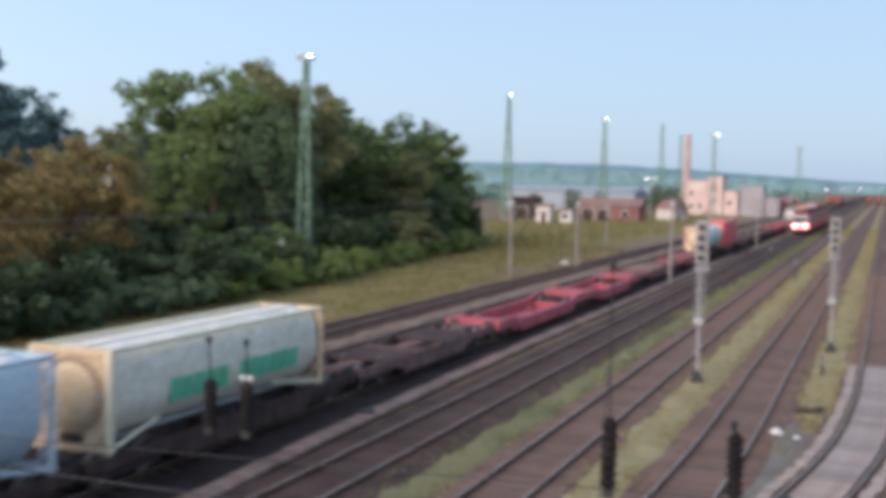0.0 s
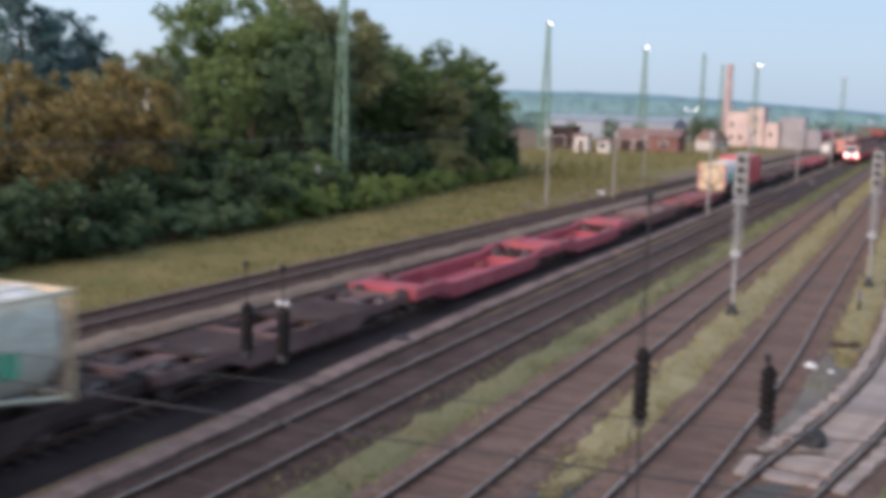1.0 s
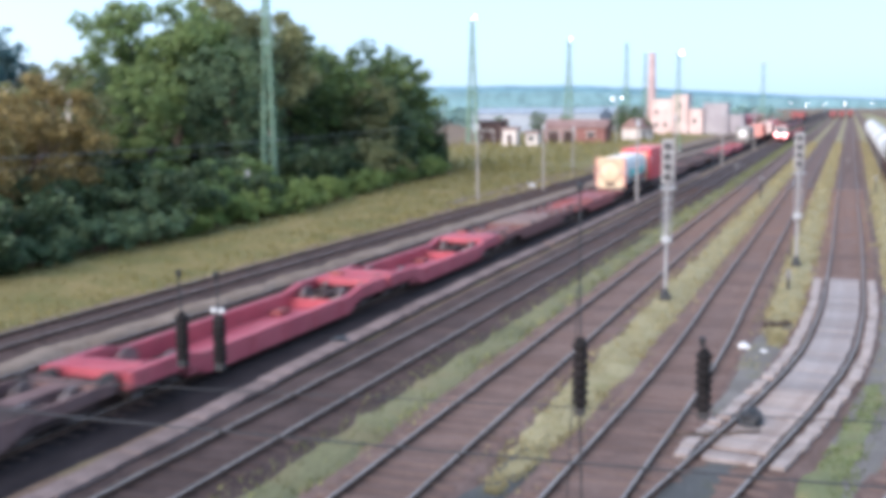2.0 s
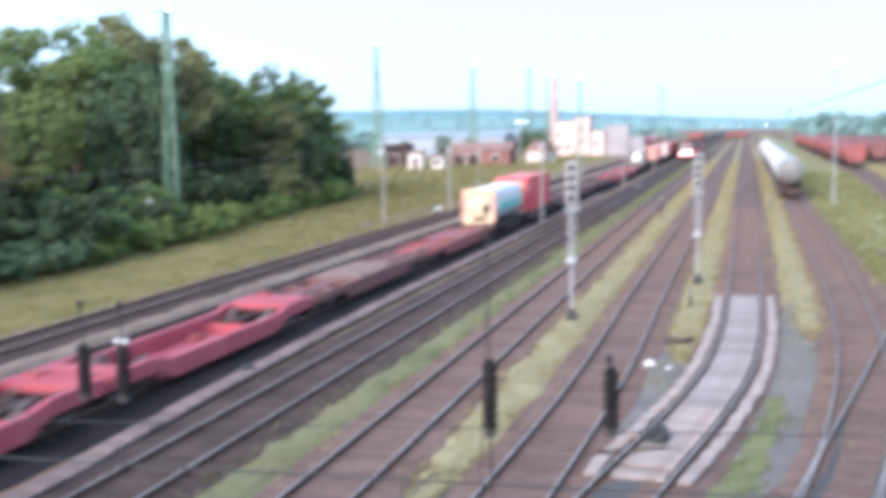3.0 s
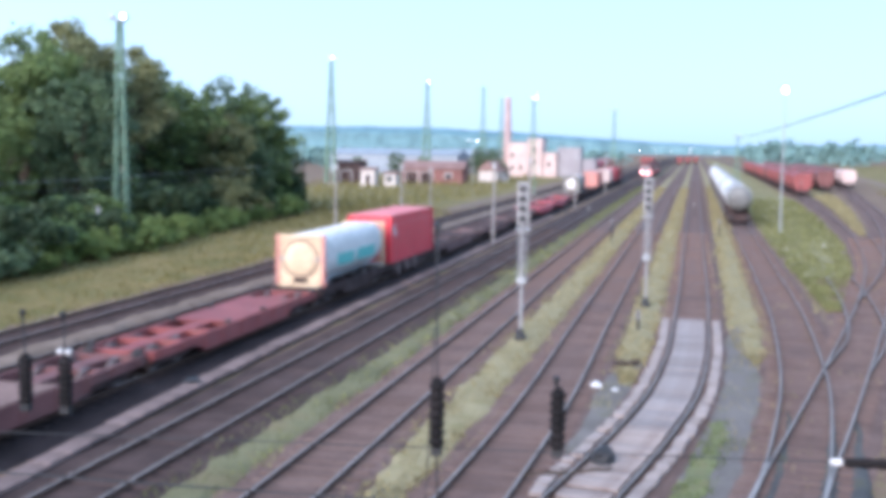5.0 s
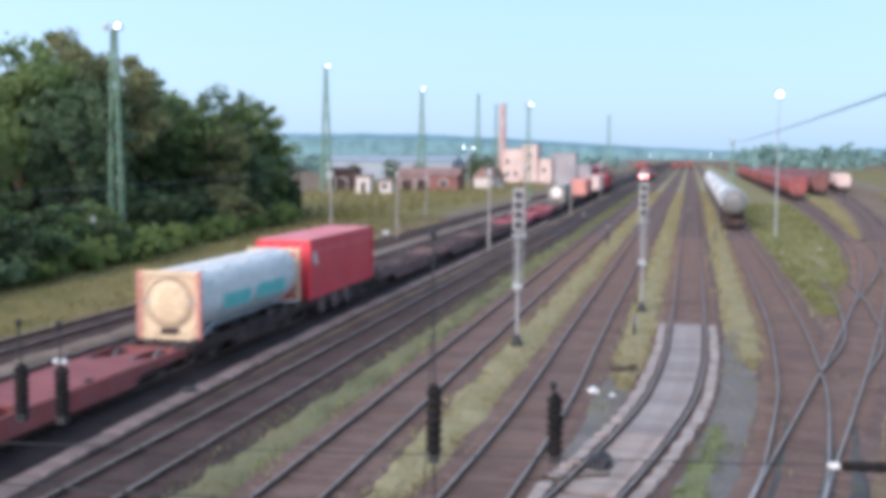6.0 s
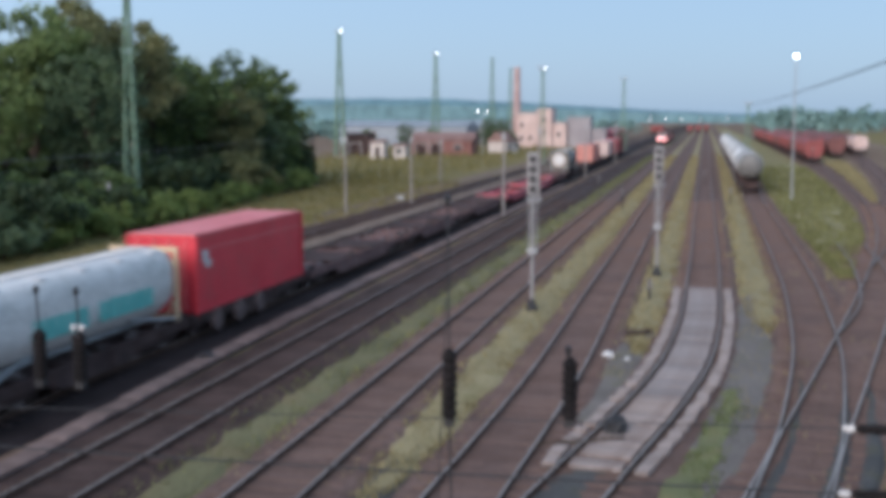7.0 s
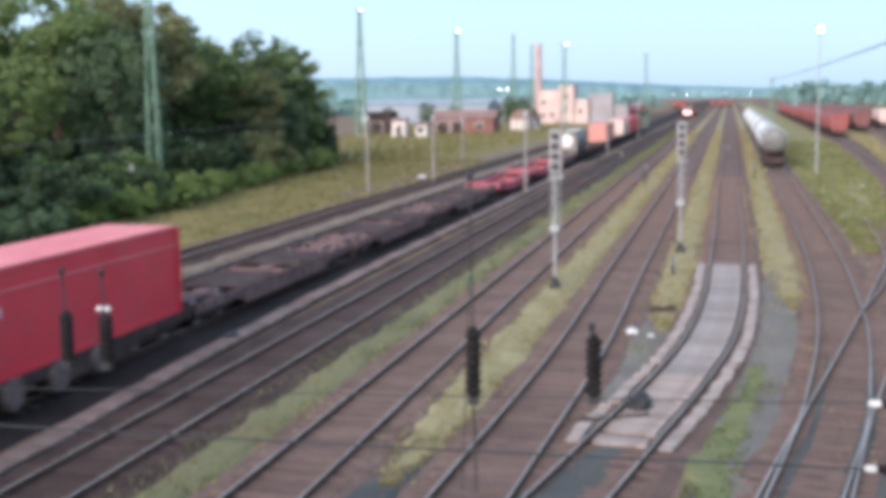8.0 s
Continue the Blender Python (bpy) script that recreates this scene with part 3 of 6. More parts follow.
def slab_crossing():
    top = tagged(new("slab_paving"), "pale worn concrete slabs along and between the rails", "paving", kind="structure")
    line = [p for p in smooth_line([(-7.2, 0), (-2.75, 21.5), (-2.05, 25.5), (-1.25, 30), (-0.5, 35.5), (-0.1, 42), (0.05, 54), (0.05, 90)], 0.62) if 24.5 < p[1] < 52.6]
    kinds = [[slab_mesh(1.2, 0.605, 0.12, s) for s in range(4)], [slab_mesh(0.32, 0.225, 0.12, s + 9) for s in range(4)], [slab_mesh(1.2, 0.19, 0.12, s + 20) for s in range(4)]]
    rng = random.Random(5)
    for (x, y), (a, b) in zip(line, sides(line)):
        turn = math.degrees(math.atan2(-a, b)) + 90
        heading = math.degrees(math.atan2(b, a))
        middle = [(0.0, 0, kinds[0])] if y > 31 else [(0.0, -0.155, kinds[2]), (0.0, 0.155, kinds[2])]
        for o, d, group in (*middle, (-1.09, -0.155, kinds[1]), (-1.09, 0.155, kinds[1]), (1.09, -0.155, kinds[1]), (1.09, 0.155, kinds[1])):
            if o == 0.0 and y < 26 and rng.random() < 0.25 or o < 0 and y < 34 and rng.random() < 0.16:
                continue
            ob = new("slab", rng.choice(group))
            ob.parent = top
            j = rng.uniform(-0.05, 0.05) if o else 0
            ob.matrix_basis = pose(x + a * (o + j) - b * d, y + b * (o + j) + a * d, 0.045 + rng.uniform(0, 0.025), 0, 0, heading + rng.uniform(-3, 3))


def cable_trough():
    top = tagged(new("cable_trough"), "low concrete cable trough covers beside dark ballast", "cable trough", kind="structure")
    meshes = [slab_mesh(0.62, 0.97, 0.12, s + 40, TROUGH) for s in range(5)]
    rng = random.Random(6)
    for y in range(14, 130):
        if rng.random() < 0.01:
            continue
        x = float(np.interp(y, [14, 21, 30, 38, 50, 130], [-14.85, -14.95, -15.35, -15.55, -15.7, -15.8]))
        ob = new("cover_slab", rng.choice(meshes))
        ob.parent = top
        ob.matrix_basis = pose(x + rng.uniform(-0.04, 0.04), y + 0.5, 0.02 + rng.uniform(0, 0.02), 0, 0, 1.0 + rng.uniform(-1.5, 1.5))


# ---------- masts, posts, signals ----------
def lattice_mast(x, y, h, label, lit=True, half=0.75, arm=True, lamp_side=1):
    m = thing("lighting_mast", x, y, 0, label, "lighting mast", "tall lattice masts")
    t = 0.16
    big = max(1.0, half / 0.5)
    for sx in (-1, 1):
        for sy in (-1, 1):
            bm = bmesh.new()
            tube(bm, (sx * half, sy * half * 0.6, -0.1), (sx * t, sy * t, h), 0.09 * big, 0.07 * big, 6)
            part("leg", bm, STEEL_GREEN, m)
    bm = bmesh.new()
    n = max(6, int(h / (1.9 * big)))
    for i in range(n):
        z0, z1 = h * i / n, h * (i + 1) / n
        w0, w1 = half + (t - half) * i / n, half + (t - half) * (i + 1) / n
        for s in (-1, 1):
            k = s if i % 2 else -s
            tube(bm, (k * w0, s * w0 * 0.6, z0), (-k * w1, s * w1 * 0.6, z1), 0.022 * big, n=5)
            tube(bm, (s * w0, k * w0 * 0.6, z0), (s * w1, -k * w1 * 0.6, z1), 0.022 * big, n=5)
    part("lattice", bm, STEEL_GREEN, m)
    boxes("footing", POST_CONC, m, (-half - 0.25, half + 0.25, -half * 0.6 - 0.25, half * 0.6 + 0.25, -0.2, 0.25), bevel=0.04)
    if arm:
        bm = bmesh.new()
        tube(bm, (-0.9, 0, h), (0.9, 0, h), 0.05, n=6)
        box(bm, -0.35, 0.35, -0.3, 0.3, h - 0.1, h)
        part("crossarm", bm, STEEL_GREY, m)
        for s in (-0.6, 0.45):
            bm = bmesh.new()
            box(bm, s - 0.22, s + 0.22, -0.25, 0.12, h + 0.05, h + 0.42, bevel=0.04)
            lamp = part("floodlight", bm, STEEL_GREY, m)
            if lit and s * lamp_side > 0:
                bm = bmesh.new()
                lathe(bm, (s, -0.24, h + 0.24), (0, -1, -0.35), [(0, 0.085 * big ** 0.5), (0.05, 0.08 * big ** 0.5), (0.08, 0.05 * big ** 0.5), (0.09, 0.02)], 12)
                part("lens", bm, LAMP_GLOW, lamp, "glowing white floodlight lens")
    return m


def slim_mast(x, y, h, label, lit=False, far=False):
    m = thing("lamp_post", x, y, 0, label, "lamp post", "slim posts in the yard")
    bm = bmesh.new()
    tube(bm, (0, 0, -0.1), (0, 0, h), 0.1, 0.045, 8)
    part("pole", bm, STEEL_GREY, m)
    boxes("cap", STEEL_GREY, m, (-0.2, 0.2, -0.15, 0.15, h - 0.05, h + 0.12), bevel=0.03)
    if lit:
        bm = bmesh.new()
        lathe(bm, (0, -0.15, h + 0.0), (0, -1, -0.4), [(0, 0.13), (0.04, 0.12), (0.06, 0.02)], 10)
        part("lens", bm, LAMP_GLOW, m, "glowing white lamp lens")
    if far:
        bm = bmesh.new()
        lathe(bm, (0, -0.15, h - 0.1), (0, -1, 0), [(0, 0.2), (0.08, 0.18), (0.12, 0.03)], 10)
        part("lens", bm, FAR_GLOW, m, "glowing orange lamp lens")
    return m


def twin_lamp(x, y, h):
    m = thing("lamp_post", x, y, 0, "distant lamp post with two lit heads", "lamp post", "slim posts in the yard")
    bm = bmesh.new()
    tube(bm, (0, 0, -0.1), (0, 0, h), 0.1, 0.06, 8)
    tube(bm, (-1.0, 0, h), (1.0, 0, h), 0.05, n=6)
    part("pole", bm, STEEL_GREY, m)
    for s in (-0.95, 0.95):
        bm = bmesh.new()
        box(bm, s - 0.3, s + 0.3, -0.2, 0.2, h, h + 0.16, bevel=0.04)
        head = part("lamp_head", bm, STEEL_GREY, m)
        bm = bmesh.new()
        lathe(bm, (s, -0.2, h + 0.04), (0, -1, -0.4), [(0, 0.09), (0.05, 0.08), (0.07, 0.02)], 10)
        part("lens", bm, LAMP_GLOW, head, "glowing white lamp lens")


def catenary_post(x, y, h, label):
    m = thing("catenary_post", x, y, 0, label, "catenary post", "concrete posts beside the train")
    bm = bmesh.new()
    tube(bm, (0, 0, -0.1), (0, 0, h), 0.11, 0.075, 8)
    part("pole", bm, POST_CONC, m)
    bm = bmesh.new()
    box(bm, -0.11, 0.14, -0.12, 0.12, h - 0.6, h - 0.1, bevel=0.03)
    part("bracket_box", bm, STEEL_GREY, m)
    return m


def signal(x, y, h, label):
    m = thing("railway_signal", x, y, 0, label, "railway signal", "colour light signals")
    bm = bmesh.new()
    tube(bm, (0, 0, 0), (0, 0, h - 1.5), 0.075, 0.065, 10)
    part("post", bm, SIGNAL_GREY, m, "whitish tubular signal post")
    bm = bmesh.new()
    lathe(bm, (0, 0, -0.1), (0, 0, 1), [(0, 0.26), (0.3, 0.24), (0.5, 0.13), (0.62, 0.1)], 12)
    part("base", bm, DARK, m)
    bm = bmesh.new()
    box(bm, -0.23, 0.23, -0.05, 0.04, h - 1.75, h, bevel=0.03)
    board = part("signal_board", bm, SIGNAL_GREY, m, "grey signal head board seen from in front")
    for i in range(4):
        bm = bmesh.new()
        lathe(bm, (0, -0.05, h - 0.27 - 0.4 * i), (0, -1, 0), [(0, 0.14), (0.1, 0.14), (0.11, 0.02)], 14)
        part("lamp_hood", bm, DARK, board)
    bm = bmesh.new()
    box(bm, -0.2, 0.2, -0.1, 0.12, 2.35, 2.6, bevel=0.03)
    part("junction_box", bm, STEEL_GREY, m)
    bm = bmesh.new()
    for s in (-0.18, 0.18):
        tube(bm, (s, 0.12, 2.6), (s, 0.12, h - 0.2), 0.018, n=5)
    for i in range(10):
        z = 2.7 + i * (h - 3.0) / 10
        tube(bm, (-0.18, 0.12, z), (0.18, 0.12, z), 0.012, n=4)
    part("ladder", bm, STEEL_GREY, m)
    bm = bmesh.new()
    box(bm, -0.3, 0.3, 0.05, 0.5, h - 1.95, h - 1.9)
    part("platform", bm, STEEL_GREY, m)


def short_post(x, y, h, label):
    m = thing("marker_post", x, y, 0, label, "marker post", "short track posts")
    bm = bmesh.new()
    tube(bm, (0, 0, -0.05), (0, 0, h), 0.07, 0.06, 8)
    part("stake", bm, DARK, m)
    bm = bmesh.new()
    box(bm, -0.1, 0.1, -0.04, 0.04, h - 0.45, h, bevel=0.015)
    part("plate", bm, SIGNAL_GREY, m)


def span_wires():
    """Cross-span of ropes close to the bridge, with standing insulators; hung between two masts."""
    y, zl = 6.6, 5.78
    m = thing("span_wire_support", 0, 0, 0, "thin dark cross-span ropes with dark ribbed insulators", "overhead line")
    for x in (-10.5, 7.5):
        bm = bmesh.new()
        tube(bm, (x, y, -0.1), (x, y, 9.0), 0.17, 0.12, 10)
        part("mast", bm, STEEL_GREY, m)
    for k2, k1, k0, r in ((0.0017, 0.0213, 5.669, 0.007), (0.0, 0.035, 6.037, 0.004)):
        bm = bmesh.new()
        xs = [-10.5 + 18 * i / 24 for i in range(25)]
        pts = [(x, y, k2 * x * x + k1 * x + k0) for x in xs]
        for a, b in zip(pts, pts[1:]):
            tube(bm, a, b, r, n=6, caps=False)
        part("span_rope", bm, WIRE, m)

    def insulator(x, zb, zt, rod, lower):
        bm = bmesh.new()
        prof, k = [(0, 0.02)], 7
        for i in range(k):
            d = (zt - zb) * (0.05 + 0.9 * i / k)
            step = (zt - zb) * 0.9 / k
            prof += [(d, 0.036), (d + step * 0.25, 0.05), (d + step * 0.6, 0.047), (d + step * 0.85, 0.036)]
        prof.append((zt - zb, 0.02))
        lathe(bm, (x, y, zb), (0, 0, 1), prof, 14)
        ins = part("insulator", bm, PORCELAIN, m, "dark ribbed porcelain insulator", smooth=False)
        bm = bmesh.new()
        tube(bm, (x, y, zt), (x - 0.012, y, zt + rod), 0.006, n=6)
        lathe(bm, (x - 0.012, y, zt + rod - 0.03), (0, 0, 1), [(0, 0.008), (0.03, 0.02), (0.05, 0.022), (0.06, 0.008)], 8)
        part("rod", bm, WIRE, ins)
        bm = bmesh.new()
        if lower:
            tube(bm, (x, y, zb), (x + 0.015, y, zb - lower), 0.007, n=6)
            tube(bm, (x - 0.02, y, zt + 0.3), (x - 0.075, y, zb - lower), 0.004, n=6)
        box(bm, x - 0.03, x + 0.03, y - 0.03, y + 0.03, zb - 0.04, zb + 0.01)
        part("dropper", bm, DARK, ins)

    insulator(-1.475, 5.98, 6.42, 0.9, 0.6)
    insulator(-0.745, 6.02, 6.4, 0.04, 0)
    insulator(-4.24, 6.08, 6.42, 0.26, 0)
    insulator(-3.95, 6.08, 6.42, 0.26, 0)
    for x in (-3.985, -3.925):
        bm = bmesh.new()
        lathe(bm, (x, y, 6.425), (0, 0, 1), [(0, 0.008), (0.008, 0.021), (0.028, 0.023), (0.038, 0.008)], 10)
        part("cap", bm, WHITE, m, "small white insulator cap")
    for x, z in ((0.86, 6.067), (0.85, 5.688)):
        bm = bmesh.new()
        lathe(bm, (x, y, z), (1, 0, 0.03), [(0, 0.012), (0.03, 0.03), (0.08, 0.026), (0.12, 0.033), (0.17, 0.027), (0.21, 0.033), (0.26, 0.027), (0.3, 0.03), (0.34, 0.012)], 12)
        part("strain_insulator", bm, PORCELAIN, m)
        boxes("clamp", WHITE, m, (x - 0.07, x + 0.005, y - 0.02, y + 0.02, z - 0.017, z + 0.018), label="pale metal clamp", bevel=0.01)


def road_bridge():
    """Plain concrete deck on which the onlooker stands, with its parapet and piers."""
    m = tagged(new("road_bridge"), "plain grey concrete road bridge over the tracks", "bridge", kind="structure")
    boxes("deck", POST_CONC, m, (-60, 45, -9.5, 0.55, 5.5, 6.2), bevel=0.05)
    for y in (0.35, -9.4):
        boxes("parapet", POST_CONC, m, (-60, 45, y - 0.1, y + 0.1, 6.2, 7.15), bevel=0.03)
    for x in (-31.5, -10.8, 14.0):
        boxes("pier", POST_CONC, m, (x - 0.4, x + 0.4, -8.5, -0.5, -0.3, 5.5), bevel=0.08)


def overhead_cable():
    m = thing("overhead_cable", 0, 0, 0, "thick dark cable running high along the yard", "cable")
    bm = bmesh.new()
    pts = []
    for a, b, za, zb in ((3.0, 41.5, 10.6, 10.85), (41.5, 262, 10.85, 10.6)):
        for i in range(12):
            u = i / 12
            pts.append((9.0, a + (b - a) * u, za + (zb - za) * u - 0.35 * (1 - (2 * u - 1) ** 2)))
    pts.append((9.0, 262, 10.6))
    for a, b in zip(pts, pts[1:]):
        tube(bm, a, b, 0.045, n=6, caps=False)
    part("cable", bm, WIRE, m)


def telephone_wires():
    m = thing("telephone_line", 0, 0, 0, "thin wires on wooden poles along the trees", "overhead line")
    ends = ((-37.5, 14.0), (-45.8, 130.0))
    for x, y in ends:
        bm = bmesh.new()
        tube(bm, (x, y, -0.2), (x, y, 6.3), 0.13, 0.09, 8)
        part("pole", bm, BARK, m)
        boxes("crossbar", BARK, m, (x - 0.5, x + 0.5, y - 0.06, y + 0.06, 5.75, 5.87))
    for o, z in ((-0.4, 5.9), (0.4, 5.9), (0.0, 5.3)):
        bm = bmesh.new()
        pts = [Vector((ends[0][0] + o, ends[0][1], z)).lerp(Vector((ends[1][0] + o, ends[1][1], z)), i / 20) - Vector((0, 0, 0.7 * (1 - (i / 10 - 1) ** 2))) for i in range(21)]
        for p, q in zip(pts, pts[1:]):
            tube(bm, p, q, 0.007, n=5, caps=False)
        part("wire", bm, STEEL_GREY, m)


# ---------- vegetation ----------
def leaf_cloud(rng, centres, radii, per, size, flat=0.75):
    """Leaf quads scattered through clumps."""
    c = np.repeat(centres, per, axis=0)
    r = np.repeat(radii, per)
    d = rng.normal(size=(len(c), 3))
    d /= np.linalg.norm(d, axis=1, keepdims=True)
    p = c + d * (r * rng.random(len(c)) ** 0.45)[:, None] * [1, 1, flat]
    a = rng.normal(size=(len(c), 3))
    a[:, 2] *= 0.6
    a /= np.linalg.norm(a, axis=1, keepdims=True)
    b = np.cross(a, rng.normal(size=(len(c), 3)))
    b /= np.linalg.norm(b, axis=1, keepdims=True)
    s = (size * (0.5 + rng.random(len(c))))[:, None]
    v = np.stack([p - a * s, p - b * s * 0.55, p + a * s, p + b * s * 0.55], 1)
    return v.reshape(-1, 3)


def tree_data(seed, h, r, trunk_h, leaf, clumps, per, size, shape="broad"):
    """Meshes of one tree: trunk with limbs, and a crown."""
    rng = np.random.default_rng(seed)
    n = clumps
    d = rng.normal(size=(n, 3))
    d /= np.linalg.norm(d, axis=1, keepdims=True)
    rad = 0.4 + 0.66 * rng.random(n) ** 0.8
    ch = (h - trunk_h) / 2
    c = d * rad[:, None] * [r, r, ch] + [0, 0, trunk_h + ch]
    if shape == "cone":
        c[:, 2] = trunk_h + (h - trunk_h) * rng.random(n) ** 1.3
        k = 1 - (c[:, 2] - trunk_h) / (h - trunk_h)
        ang = rng.random(n) * 6.283
        c[:, 0], c[:, 1] = np.cos(ang) * r * k, np.sin(ang) * r * k
    if shape == "open":
        # sprays of leaves at the ends of long limbs, round a looser middle
        k = 15
        e = rng.normal(size=(k, 3))
        e /= np.linalg.norm(e, axis=1, keepdims=True)
        e[:, 2] = np.minimum(e[:, 2] * 0.8 + 0.15, 0.72)
        tips = e * [r * 0.85, r * 0.85, ch * 0.85] + [0, 0, trunk_h + ch]
        outer = rng.random(n) < 0.72
        spray = tips[rng.integers(0, k, n)] + rng.normal(size=(n, 3)) * [r * 0.2, r * 0.2, ch * 0.16]
        c = np.where(outer[:, None], spray, c * [0.75, 0.75, 1.0])
        c[:, 2] = np.clip(c[:, 2], trunk_h * 0.8, h)
    if shape == "bush":
        c[:, 2] = np.abs(c[:, 2] - h * 0.3) + h * 0.15
    c[:, :2] += rng.normal(size=2) * 0.1 * r
    rr = (0.12 + 0.17 * rng.random(n)) * r
    if shape == "open":
        rr = (0.1 + 0.14 * rng.random(n)) * r
        # a stray clump hangs on to its neighbours
        gap = np.linalg.norm(c[:, None] - c[None], axis=2)
        near = np.argsort(gap, axis=1)[:, 1:4]
        away = np.take_along_axis(gap, near, 1)[:, 1]
        pull = np.clip(1 - 0.24 * r / away, 0, 1)[:, None]
        c = c + (c[near].mean(axis=1) - c) * pull
    if shape == "cone":
        rr = (0.1 + 0.13 * k) * r
    v = leaf_cloud(rng, c, rr, per, size, 0.5 if shape == "cone" else 0.75)
    v[:, 2] = np.maximum(v[:, 2], 0.02)
    if shape == "broad":
        # thin twigs of leaves beyond the main clumps
        m = n // 3
        e = rng.normal(size=(m, 3))
        e /= np.linalg.norm(e, axis=1, keepdims=True)
        e[:, 2] = np.abs(e[:, 2])
        far = e * (0.95 + 0.13 * rng.random(m))[:, None] * [r, r, ch] + [0, 0, trunk_h + ch]
        v = np.concatenate([v, leaf_cloud(rng, far, 0.1 * r * np.ones(m), 34, size)])
    me = bpy.data.meshes.new("crown")
    me.from_pydata(v.tolist(), [], np.arange(len(v)).reshape(-1, 4).tolist())
    me.materials.append(leaf)
    bm = bmesh.new()
    tr = 0.02 * h + 0.05
    lean = rng.normal(size=2) * 0.03 * h
    mid = Vector((lean[0], lean[1], trunk_h + ch * 0.7))
    tube(bm, (0, 0, -0.2), (lean[0] * 0.4, lean[1] * 0.4, trunk_h), tr * 1.25, tr, 8)
    tube(bm, (lean[0] * 0.4, lean[1] * 0.4, trunk_h), mid, tr, tr * 0.4, 7)
    if shape == "cone":
        lean *= 0
        mid = Vector((0, 0, h * 0.93))
        tube(bm, (0, 0, trunk_h), mid, tr, tr * 0.2, 7)
    for i in range(0, n, max(1, n // 12)):
        if shape == "cone":
            tube(bm, (0, 0, max(trunk_h, min(c[i][2] + 0.3, h * 0.9))), c[i], tr * 0.3, tr * 0.08, 5)
            continue
        base = Vector((lean[0] * 0.4, lean[1] * 0.4, trunk_h)).lerp(mid, rng.random())
        tube(bm, base, c[i], tr * 0.4, tr * 0.08, 5)
    tm = bpy.data.meshes.new("trunk")
    bm.to_mesh(tm)
    bm.free()
    tm.materials.append(BARK)
    return tm, me


def plant(name, data, x, y, label, category, scale=1.0, turn=0, group=""):
    t = thing(name, x, y, 0, label, category, group, turn=turn)
    for nm, me in zip(("trunk", "crown"), data):
        o = new(nm, me)
        o.parent = t
        o.scale = (scale, scale, scale)
    return t


